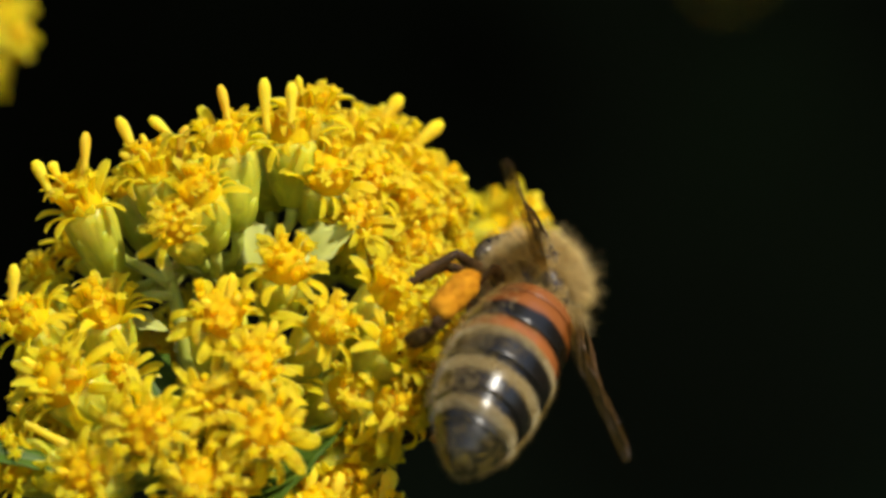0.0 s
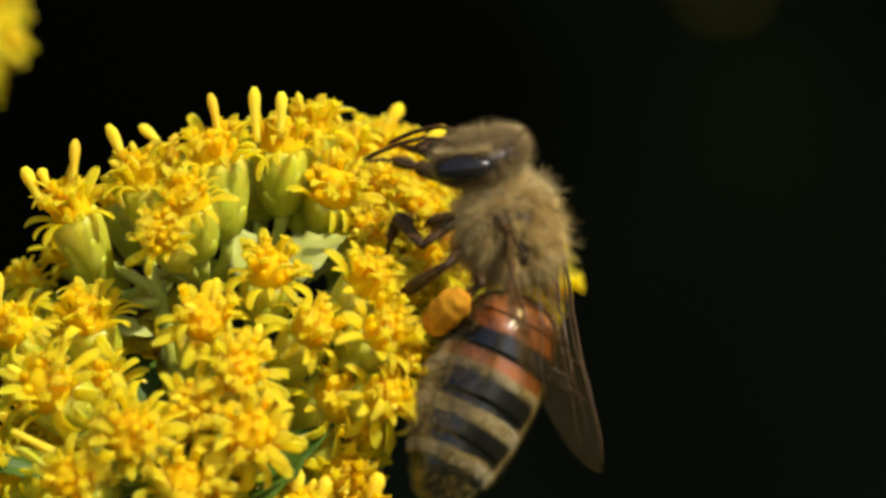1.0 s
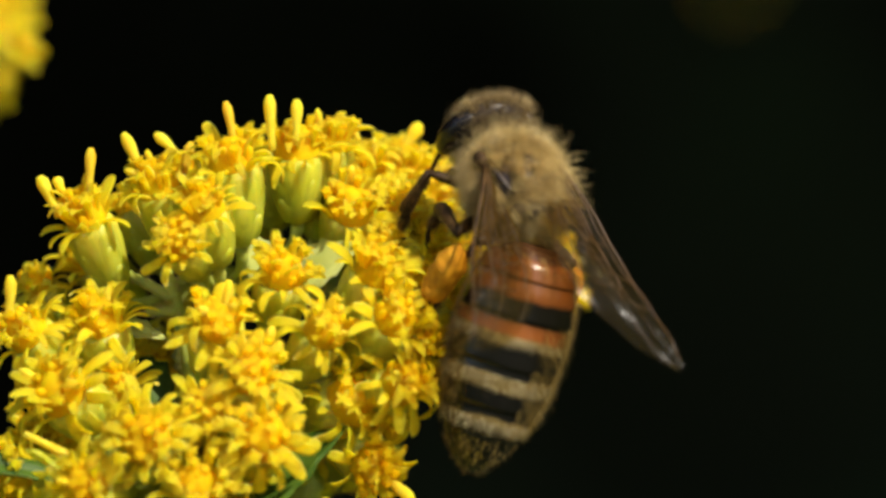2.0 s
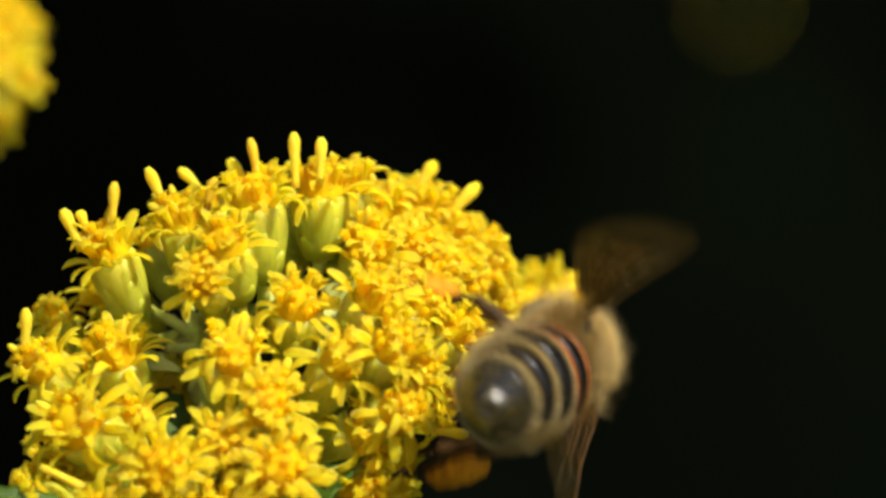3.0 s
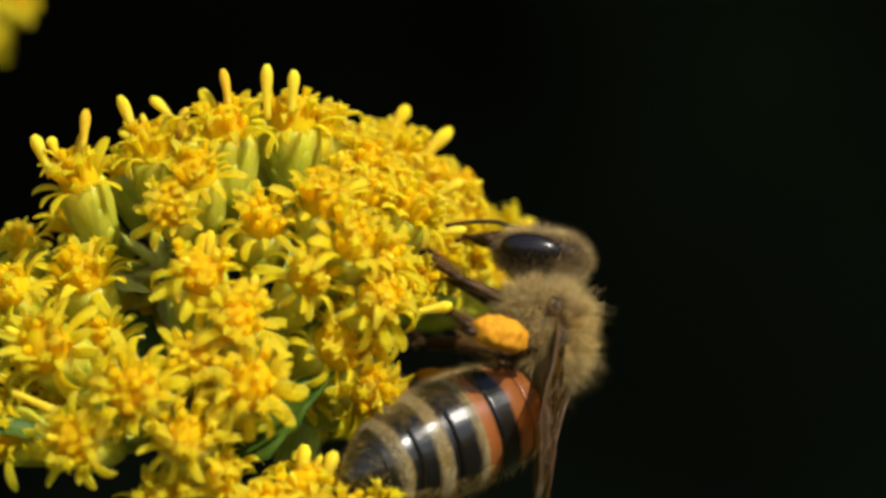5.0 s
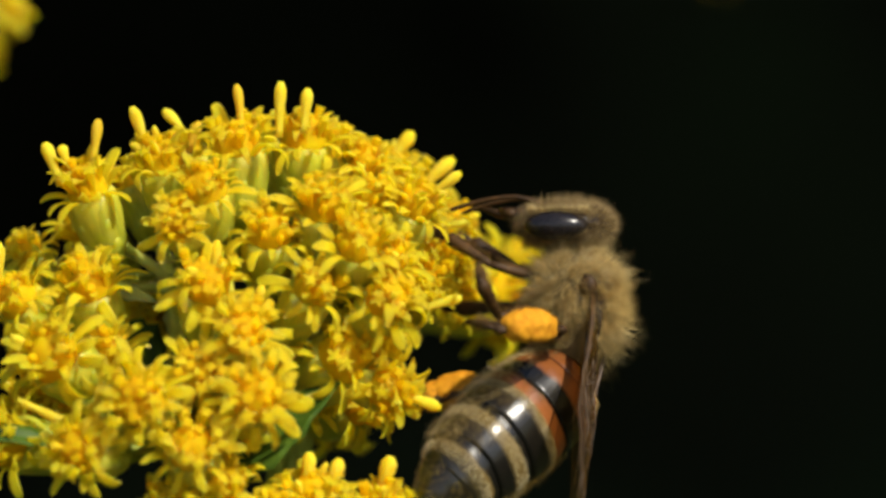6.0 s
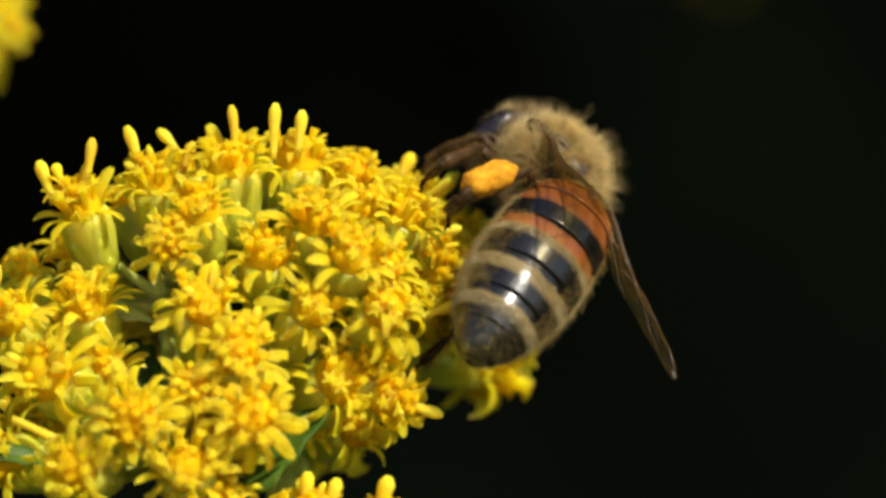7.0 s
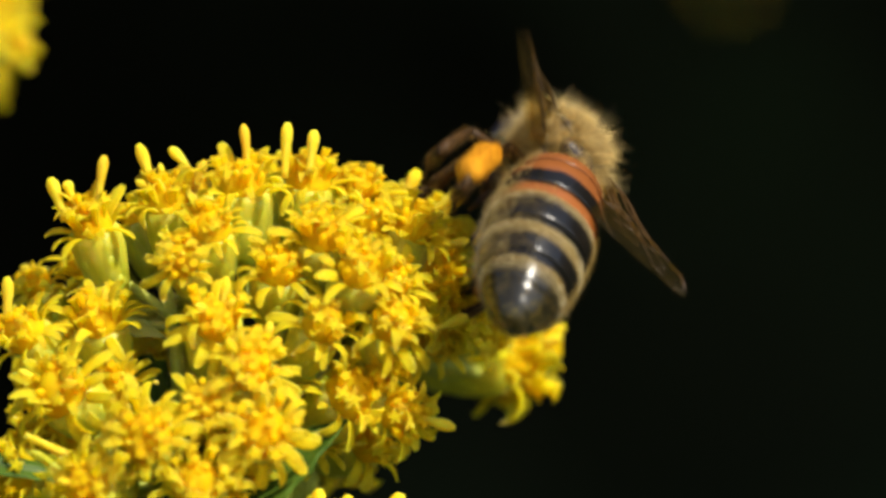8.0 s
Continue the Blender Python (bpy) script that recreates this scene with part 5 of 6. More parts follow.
    walk(bee_wings[1], [
        (0, limb(0.30, -1.35, 0.95, (-0.92, -0.37, -0.08), (-0.09, 0.03, 0.99))),
        (0.5, limb(0.30, -1.35, 0.95, (-0.91, -0.40, -0.10), (-0.11, -0.00, 0.99))),
        (0.8, limb(0.30, -1.35, 0.95, (-0.92, -0.37, -0.10), (0.00, -0.27, 0.96))),
        (1, limb(0.30, -1.35, 0.95, (-0.98, 0.19, -0.00), (-0.00, -0.01, 1.00))),
        (1.2, limb(0.30, -1.35, 0.95, (-1.00, -0.07, 0.06), (0.06, 0.09, 0.99))),
        (2.3, limb(0.30, -1.35, 0.95, (-0.96, -0.24, -0.14), (-0.05, -0.36, 0.93))),
        (2.5, limb(0.30, -1.35, 0.95, (-0.82, -0.53, -0.24), (-0.30, 0.04, 0.95))),
        (2.7, limb(0.30, -1.35, 0.95, (-0.94, -0.22, -0.25), (-0.12, -0.46, 0.88))),
        (2.9, limb(0.30, -1.35, 0.95, (-0.95, -0.29, -0.13), (-0.06, -0.23, 0.97))),
        (3, limb(0.30, -1.35, 0.95, (-0.94, -0.30, -0.15), (-0.20, 0.14, 0.97))),
        (3.2, limb(0.30, -1.35, 0.95, (-0.99, -0.12, -0.06), (-0.00, -0.45, 0.89))),
        (3.5, limb(0.30, -1.35, 0.95, (-0.98, -0.19, -0.01), (0.01, -0.10, 0.99))),
        (4, limb(0.30, -1.35, 0.95, (-0.95, -0.22, 0.20), (-0.12, 0.91, 0.41))),
        (4.3, limb(0.30, -1.35, 0.95, (-0.88, 0.16, 0.44), (0.47, 0.21, 0.86))),
        (4.5, limb(0.30, -1.35, 0.95, (-0.50, 0.80, -0.32), (-0.15, 0.29, 0.95))),
        (4.7, limb(0.30, -1.35, 0.95, (-0.75, 0.66, 0.05), (-0.05, -0.14, 0.99))),
        (5.8, limb(0.30, -1.35, 0.95, (-0.92, 0.38, -0.06), (-0.10, -0.09, 0.99))),
        (6, limb(0.30, -1.35, 0.95, (-0.85, 0.52, -0.06), (-0.15, -0.13, 0.98))),
        (6.2, limb(0.30, -1.35, 0.95, (-0.95, 0.29, 0.12), (0.07, -0.20, 0.98))),
        (6.5, limb(0.30, -1.35, 0.95, (-0.75, -0.44, -0.49), (-0.43, -0.24, 0.87))),
        (7, limb(0.30, -1.35, 0.95, (-0.84, -0.32, -0.43), (-0.36, -0.26, 0.89))),
        (7.5, limb(0.30, -1.35, 0.95, (-1.00, -0.02, -0.09), (-0.07, -0.42, 0.90))),
        (8, limb(0.30, -1.35, 0.95, (-0.95, -0.32, -0.05), (-0.14, 0.25, 0.96))),
    ])
    walk(bee_legs["front", "femur", 1], [
        (0, limb(1.00, 0.70, -1.20, (0.30, 0.54, -0.78), (0.25, 1, 0.3))),
        (0.5, limb(1.00, 0.70, -1.20, (0.30, 0.54, -0.78), (0.25, 1, 0.3))),
        (0.8, limb(1.00, 0.70, -1.20, (-0.34, 0.91, -0.24), (0.25, 1, 0.3))),
        (1, limb(1.00, 0.70, -1.20, (-0.30, 0.77, -0.57), (0.25, 1, 0.3))),
        (1.2, limb(1.00, 0.70, -1.20, (0.26, 0.96, -0.02), (0.25, 1, 0.3))),
        (2.3, limb(1.00, 0.70, -1.20, (0.40, 0.91, 0.03), (0.25, 1, 0.3))),
        (2.5, limb(1.00, 0.70, -1.20, (0.31, 0.90, -0.32), (0.25, 1, 0.3))),
        (2.7, limb(1.00, 0.70, -1.20, (0.37, 0.93, 0.07), (0.25, 1, 0.3))),
        (2.9, limb(1.00, 0.70, -1.20, (0.30, 0.54, -0.78), (0.25, 1, 0.3))),
        (3, limb(1.00, 0.70, -1.20, (0.30, 0.54, -0.78), (0.25, 1, 0.3))),
        (3.2, limb(1.00, 0.70, -1.20, (0.30, 0.54, -0.78), (0.25, 1, 0.3))),
        (3.5, limb(1.00, 0.70, -1.20, (0.30, 0.54, -0.78), (0.25, 1, 0.3))),
        (4, limb(1.00, 0.70, -1.20, (0.30, 0.54, -0.78), (0.25, 1, 0.3))),
        (4.3, limb(1.00, 0.70, -1.20, (0.30, 0.54, -0.78), (0.25, 1, 0.3))),
        (4.5, limb(1.00, 0.70, -1.20, (0.30, 0.54, -0.78), (0.25, 1, 0.3))),
        (4.7, limb(1.00, 0.70, -1.20, (0.30, 0.54, -0.78), (0.25, 1, 0.3))),
        (5.8, limb(1.00, 0.70, -1.20, (0.30, 0.54, -0.78), (0.25, 1, 0.3))),
        (6, limb(1.00, 0.70, -1.20, (0.30, 0.54, -0.78), (0.25, 1, 0.3))),
        (6.2, limb(1.00, 0.70, -1.20, (0.67, 0.64, -0.37), (0.25, 1, 0.3))),
        (6.5, limb(1.00, 0.70, -1.20, (0.30, 0.54, -0.78), (0.25, 1, 0.3))),
        (7, limb(1.00, 0.70, -1.20, (0.20, 0.91, 0.35), (0.25, 1, 0.3))),
        (7.5, limb(1.00, 0.70, -1.20, (0.70, 0.69, -0.19), (0.25, 1, 0.3))),
        (8, limb(1.00, 0.70, -1.20, (0.30, 0.54, -0.78), (0.25, 1, 0.3))),
    ])
    walk(bee_legs["front", "tibia", 1], [
        (0, limb(1.54, 1.68, -2.61, (0.58, -0.12, -0.81), (0.25, 1, 0.3))),
        (0.5, limb(1.54, 1.68, -2.61, (0.58, -0.12, -0.81), (0.25, 1, 0.3))),
        (0.8, limb(0.39, 2.34, -1.64, (0.98, -0.06, 0.20), (0.25, 1, 0.3))),
        (1, limb(0.47, 2.08, -2.23, (0.54, -0.46, -0.70), (0.25, 1, 0.3))),
        (1.2, limb(1.47, 2.44, -1.23, (0.03, 0.10, -0.99), (0.25, 1, 0.3))),
        (2.3, limb(1.73, 2.35, -1.15, (-0.08, 0.16, -0.98), (0.25, 1, 0.3))),
        (2.5, limb(1.55, 2.31, -1.78, (0.02, -0.11, -0.99), (0.25, 1, 0.3))),
        (2.7, limb(1.67, 2.37, -1.08, (0.21, 0.12, -0.97), (0.25, 1, 0.3))),
        (2.9, limb(1.54, 1.68, -2.61, (0.58, -0.12, -0.81), (0.25, 1, 0.3))),
        (3, limb(1.54, 1.68, -2.61, (0.58, -0.12, -0.81), (0.25, 1, 0.3))),
        (3.2, limb(1.54, 1.68, -2.61, (0.58, -0.12, -0.81), (0.25, 1, 0.3))),
        (3.5, limb(1.54, 1.68, -2.61, (0.58, -0.12, -0.81), (0.25, 1, 0.3))),
        (4, limb(1.54, 1.68, -2.61, (0.58, -0.12, -0.81), (0.25, 1, 0.3))),
        (4.3, limb(1.54, 1.68, -2.61, (0.58, -0.12, -0.81), (0.25, 1, 0.3))),
        (4.5, limb(1.54, 1.68, -2.61, (0.58, -0.12, -0.81), (0.25, 1, 0.3))),
        (4.7, limb(1.54, 1.68, -2.61, (0.58, -0.12, -0.81), (0.25, 1, 0.3))),
        (5.8, limb(1.54, 1.68, -2.61, (0.58, -0.12, -0.81), (0.25, 1, 0.3))),
        (6, limb(1.54, 1.68, -2.61, (0.58, -0.12, -0.81), (0.25, 1, 0.3))),
        (6.2, limb(2.21, 1.86, -1.86, (0.40, -0.62, -0.67), (0.25, 1, 0.3))),
        (6.5, limb(1.54, 1.68, -2.61, (0.58, -0.12, -0.81), (0.25, 1, 0.3))),
        (7, limb(1.35, 2.35, -0.56, (0.77, -0.02, -0.64), (0.25, 1, 0.3))),
        (7.5, limb(2.25, 1.95, -1.54, (0.34, -0.39, -0.85), (0.25, 1, 0.3))),
        (8, limb(1.54, 1.68, -2.61, (0.58, -0.12, -0.81), (0.25, 1, 0.3))),
    ])
    walk(bee_legs["front", "tarsus", 1], [
        (0, limb(2.64, 1.46, -4.15, (0.37, -0.06, -0.93), (0.25, 1, 0.3))),
        (0.5, limb(2.64, 1.46, -4.15, (0.37, -0.06, -0.93), (0.25, 1, 0.3))),
        (0.8, limb(2.25, 2.21, -1.26, (0.49, 0.48, -0.73), (0.25, 1, 0.3))),
        (1, limb(1.49, 1.20, -3.56, (-0.76, -0.00, -0.65), (0.25, 1, 0.3))),
        (1.2, limb(1.52, 2.63, -3.12, (-0.37, -0.37, -0.85), (0.25, 1, 0.3))),
        (2.3, limb(1.58, 2.65, -3.02, (0.24, -0.17, -0.96), (0.25, 1, 0.3))),
        (2.5, limb(1.59, 2.10, -3.66, (0.07, -0.14, -0.99), (0.25, 1, 0.3))),
        (2.7, limb(2.07, 2.60, -2.92, (0.23, -0.07, -0.97), (0.25, 1, 0.3))),
        (2.9, limb(2.64, 1.46, -4.15, (0.37, -0.06, -0.93), (0.25, 1, 0.3))),
        (3, limb(2.64, 1.46, -4.15, (0.37, -0.06, -0.93), (0.25, 1, 0.3))),
        (3.2, limb(2.64, 1.46, -4.15, (0.37, -0.06, -0.93), (0.25, 1, 0.3))),
        (3.5, limb(2.64, 1.46, -4.15, (0.37, -0.06, -0.93), (0.25, 1, 0.3))),
        (4, limb(2.64, 1.46, -4.15, (0.37, -0.06, -0.93), (0.25, 1, 0.3))),
        (4.3, limb(2.64, 1.46, -4.15, (0.37, -0.06, -0.93), (0.25, 1, 0.3))),
        (4.5, limb(2.64, 1.46, -4.15, (0.37, -0.06, -0.93), (0.25, 1, 0.3))),
        (4.7, limb(2.64, 1.46, -4.15, (0.37, -0.06, -0.93), (0.25, 1, 0.3))),
        (5.8, limb(2.64, 1.46, -4.15, (0.37, -0.06, -0.93), (0.25, 1, 0.3))),
        (6, limb(2.64, 1.46, -4.15, (0.37, -0.06, -0.93), (0.25, 1, 0.3))),
        (6.2, limb(2.98, 0.67, -3.14, (0.16, -0.61, -0.77), (0.25, 1, 0.3))),
        (6.5, limb(2.64, 1.46, -4.15, (0.37, -0.06, -0.93), (0.25, 1, 0.3))),
        (7, limb(2.82, 2.30, -1.77, (0.74, -0.25, -0.62), (0.25, 1, 0.3))),
        (7.5, limb(2.91, 1.20, -3.16, (-0.24, -0.26, -0.94), (0.25, 1, 0.3))),
        (8, limb(2.64, 1.46, -4.15, (0.37, -0.06, -0.93), (0.25, 1, 0.3))),
    ])
    walk(bee_legs["middle", "femur", 1], [
        (0, limb(-0.10, 0.90, -1.35, (-0.55, 0.76, -0.35), (0.25, 1, 0.3))),
        (0.5, limb(-0.10, 0.90, -1.35, (-0.60, 0.65, -0.47), (0.25, 1, 0.3))),
        (0.8, limb(-0.10, 0.90, -1.35, (-0.65, 0.65, 0.39), (0.25, 1, 0.3))),
        (1, limb(-0.10, 0.90, -1.35, (-0.03, 0.95, 0.30), (0.25, 1, 0.3))),
        (1.2, limb(-0.10, 0.90, -1.35, (-0.43, 0.88, 0.22), (0.25, 1, 0.3))),
        (2.3, limb(-0.10, 0.90, -1.35, (-0.66, 0.70, 0.28), (0.25, 1, 0.3))),
        (2.5, limb(-0.10, 0.90, -1.35, (-0.68, 0.70, 0.19), (0.25, 1, 0.3))),
        (2.7, limb(-0.10, 0.90, -1.35, (-0.65, 0.74, 0.18), (0.25, 1, 0.3))),
        (2.9, limb(-0.10, 0.90, -1.35, (0.16, 0.72, -0.67), (0.25, 1, 0.3))),
        (3, limb(-0.10, 0.90, -1.35, (0.16, 0.72, -0.67), (0.25, 1, 0.3))),
        (3.2, limb(-0.10, 0.90, -1.35, (0.16, 0.72, -0.67), (0.25, 1, 0.3))),
        (3.5, limb(-0.10, 0.90, -1.35, (0.16, 0.72, -0.67), (0.25, 1, 0.3))),
        (4, limb(-0.10, 0.90, -1.35, (0.16, 0.72, -0.67), (0.25, 1, 0.3))),
        (4.3, limb(-0.10, 0.90, -1.35, (0.16, 0.72, -0.67), (0.25, 1, 0.3))),
        (4.5, limb(-0.10, 0.90, -1.35, (-0.23, 0.92, 0.31), (0.25, 1, 0.3))),
        (4.7, limb(-0.10, 0.90, -1.35, (-0.61, 0.61, 0.50), (0.25, 1, 0.3))),
        (5.8, limb(-0.10, 0.90, -1.35, (-0.30, 0.91, -0.29), (0.25, 1, 0.3))),
        (6, limb(-0.10, 0.90, -1.35, (-0.15, 0.94, -0.32), (0.25, 1, 0.3))),
        (6.2, limb(-0.10, 0.90, -1.35, (0.17, 0.99, 0.04), (0.25, 1, 0.3))),
        (6.5, limb(-0.10, 0.90, -1.35, (0.16, 0.72, -0.67), (0.25, 1, 0.3))),
        (7, limb(-0.10, 0.90, -1.35, (-0.00, 0.98, 0.19), (0.25, 1, 0.3))),
        (7.5, limb(-0.10, 0.90, -1.35, (0.31, 0.89, 0.33), (0.25, 1, 0.3))),
        (8, limb(-0.10, 0.90, -1.35, (-0.27, 0.94, -0.22), (0.25, 1, 0.3))),
    ])
    walk(bee_legs["middle", "tibia", 1], [
        (0, limb(-1.32, 2.57, -2.11, (-0.07, -0.12, -0.99), (0.25, 1, 0.3))),
        (0.5, limb(-1.43, 2.32, -2.38, (-0.41, -0.10, -0.91), (0.25, 1, 0.3))),
        (0.8, limb(-1.53, 2.34, -0.50, (0.20, -0.13, -0.97), (0.25, 1, 0.3))),
        (1, limb(-0.18, 3.00, -0.70, (-0.28, -0.13, -0.95), (0.25, 1, 0.3))),
        (1.2, limb(-1.05, 2.83, -0.86, (-0.13, -0.18, -0.98), (0.25, 1, 0.3))),
        (2.3, limb(-1.54, 2.44, -0.73, (0.96, -0.13, -0.24), (0.25, 1, 0.3))),
        (2.5, limb(-1.60, 2.45, -0.92, (0.84, 0.03, -0.55), (0.25, 1, 0.3))),
        (2.7, limb(-1.54, 2.52, -0.95, (0.98, -0.14, -0.17), (0.25, 1, 0.3))),
        (2.9, limb(0.24, 2.49, -2.83, (0.04, 0.04, -1.00), (0.25, 1, 0.3))),
        (3, limb(0.24, 2.49, -2.83, (0.04, 0.04, -1.00), (0.25, 1, 0.3))),
        (3.2, limb(0.24, 2.49, -2.83, (0.04, 0.04, -1.00), (0.25, 1, 0.3))),
        (3.5, limb(0.24, 2.49, -2.83, (0.04, 0.04, -1.00), (0.25, 1, 0.3))),
        (4, limb(0.24, 2.49, -2.83, (0.04, 0.04, -1.00), (0.25, 1, 0.3))),
        (4.3, limb(0.24, 2.49, -2.83, (0.04, 0.04, -1.00), (0.25, 1, 0.3))),
        (4.5, limb(-0.61, 2.93, -0.66, (0.29, 0.65, -0.70), (0.25, 1, 0.3))),
        (4.7, limb(-1.45, 2.25, -0.26, (0.24, -0.62, -0.75), (0.25, 1, 0.3))),
        (5.8, limb(-0.77, 2.89, -2.00, (0.28, 0.96, -0.00), (0.25, 1, 0.3))),
        (6, limb(-0.43, 2.96, -2.05, (0.45, 0.89, 0.04), (0.25, 1, 0.3))),
        (6.2, limb(0.27, 3.07, -1.27, (0.33, -0.55, -0.77), (0.25, 1, 0.3))),
        (6.5, limb(0.24, 2.49, -2.83, (0.04, 0.04, -1.00), (0.25, 1, 0.3))),
        (7, limb(-0.10, 3.06, -0.92, (-0.50, 0.67, -0.55), (0.25, 1, 0.3))),
        (7.5, limb(0.59, 2.86, -0.63, (0.42, -0.41, -0.81), (0.25, 1, 0.3))),
        (8, limb(-0.70, 2.96, -1.83, (-0.83, 0.24, -0.50), (0.25, 1, 0.3))),
    ])
    walk(bee_legs["middle", "tarsus", 1], [
        (0, limb(-1.48, 2.27, -4.49, (0.70, -0.11, -0.71), (0.25, 1, 0.3))),
        (0.5, limb(-2.42, 2.09, -4.55, (0.18, -0.11, -0.98), (0.25, 1, 0.3))),
        (0.8, limb(-1.05, 2.04, -2.83, (0.38, -0.44, -0.81), (0.25, 1, 0.3))),
        (1, limb(-0.84, 2.70, -2.99, (-0.38, -0.20, -0.90), (0.25, 1, 0.3))),
        (1.2, limb(-1.35, 2.39, -3.20, (-0.35, -0.24, -0.91), (0.25, 1, 0.3))),
        (2.3, limb(0.77, 2.13, -1.31, (0.40, -0.07, -0.91), (0.25, 1, 0.3))),
        (2.5, limb(0.41, 2.51, -2.23, (0.22, -0.28, -0.94), (0.25, 1, 0.3))),
        (2.7, limb(0.81, 2.17, -1.35, (-0.12, 0.00, -0.99), (0.25, 1, 0.3))),
        (2.9, limb(0.34, 2.59, -5.22, (0.30, -0.10, -0.95), (0.25, 1, 0.3))),
        (3, limb(0.34, 2.59, -5.22, (0.30, -0.10, -0.95), (0.25, 1, 0.3))),
        (3.2, limb(0.34, 2.59, -5.22, (0.30, -0.10, -0.95), (0.25, 1, 0.3))),
        (3.5, limb(0.34, 2.59, -5.22, (0.30, -0.10, -0.95), (0.25, 1, 0.3))),
        (4, limb(0.34, 2.59, -5.22, (0.30, -0.10, -0.95), (0.25, 1, 0.3))),
        (4.3, limb(0.34, 2.59, -5.22, (0.30, -0.10, -0.95), (0.25, 1, 0.3))),
        (4.5, limb(0.08, 4.49, -2.34, (0.45, -0.81, -0.38), (0.25, 1, 0.3))),
        (4.7, limb(-0.88, 0.76, -2.05, (0.44, -0.56, -0.70), (0.25, 1, 0.3))),
        (5.8, limb(-0.09, 5.20, -2.01, (0.59, -0.79, -0.15), (0.25, 1, 0.3))),
        (6, limb(0.65, 5.10, -1.95, (0.47, -0.84, -0.28), (0.25, 1, 0.3))),
        (6.2, limb(1.06, 1.75, -3.11, (0.18, -0.64, -0.75), (0.25, 1, 0.3))),
        (6.5, limb(0.34, 2.59, -5.22, (0.30, -0.10, -0.95), (0.25, 1, 0.3))),
        (7, limb(-1.31, 4.66, -2.24, (0.75, -0.33, -0.58), (0.25, 1, 0.3))),
        (7.5, limb(1.60, 1.89, -2.58, (0.12, -0.46, -0.88), (0.25, 1, 0.3))),
        (8, limb(-2.70, 3.55, -3.04, (0.79, -0.31, -0.53), (0.25, 1, 0.3))),
    ])
    walk(bee_legs["hind", "femur", 1], [
        (0, limb(-1.10, 0.90, -1.20, (-0.89, 0.45, -0.00), (0.25, 1, 0.3))),
        (0.5, limb(-1.10, 0.90, -1.20, (-0.90, 0.36, -0.25), (0.25, 1, 0.3))),
        (0.8, limb(-1.10, 0.90, -1.20, (-0.60, 0.64, 0.47), (0.25, 1, 0.3))),
        (1, limb(-1.10, 0.90, -1.20, (-0.00, 0.78, 0.62), (0.25, 1, 0.3))),
        (1.2, limb(-1.10, 0.90, -1.20, (-0.43, 0.64, 0.63), (0.25, 1, 0.3))),
        (2.3, limb(-1.10, 0.90, -1.20, (-0.60, 0.61, 0.52), (0.25, 1, 0.3))),
        (2.5, limb(-1.10, 0.90, -1.20, (-0.53, 0.72, 0.44), (0.25, 1, 0.3))),
        (2.7, limb(-1.10, 0.90, -1.20, (-0.63, 0.67, 0.39), (0.25, 1, 0.3))),
        (2.9, limb(-1.10, 0.90, -1.20, (-0.10, 0.78, -0.62), (0.25, 1, 0.3))),
        (3, limb(-1.10, 0.90, -1.20, (-0.10, 0.78, -0.62), (0.25, 1, 0.3))),
        (3.2, limb(-1.10, 0.90, -1.20, (-0.31, 0.81, 0.51), (0.25, 1, 0.3))),
        (3.5, limb(-1.10, 0.90, -1.20, (-0.42, 0.79, 0.44), (0.25, 1, 0.3))),
        (4, limb(-1.10, 0.90, -1.20, (-0.86, 0.46, -0.23), (0.25, 1, 0.3))),
        (4.3, limb(-1.10, 0.90, -1.20, (-0.03, -0.03, 1.00), (0.25, 1, 0.3))),
        (4.5, limb(-1.10, 0.90, -1.20, (0.28, 0.89, 0.36), (0.25, 1, 0.3))),
        (4.7, limb(-1.10, 0.90, -1.20, (-0.07, 0.68, 0.73), (0.25, 1, 0.3))),
        (5.8, limb(-1.10, 0.90, -1.20, (-0.03, 0.80, 0.60), (0.25, 1, 0.3))),
        (6, limb(-1.10, 0.90, -1.20, (0.01, 0.81, 0.59), (0.25, 1, 0.3))),
        (6.2, limb(-1.10, 0.90, -1.20, (-0.20, 0.46, 0.87), (0.25, 1, 0.3))),
        (6.5, limb(-1.10, 0.90, -1.20, (-0.74, 0.56, 0.37), (0.25, 1, 0.3))),
        (7, limb(-1.10, 0.90, -1.20, (-0.69, 0.68, 0.25), (0.25, 1, 0.3))),
        (7.5, limb(-1.10, 0.90, -1.20, (-0.00, 0.71, 0.70), (0.25, 1, 0.3))),
        (8, limb(-1.10, 0.90, -1.20, (-0.84, 0.55, 0.02), (0.25, 1, 0.3))),
    ])
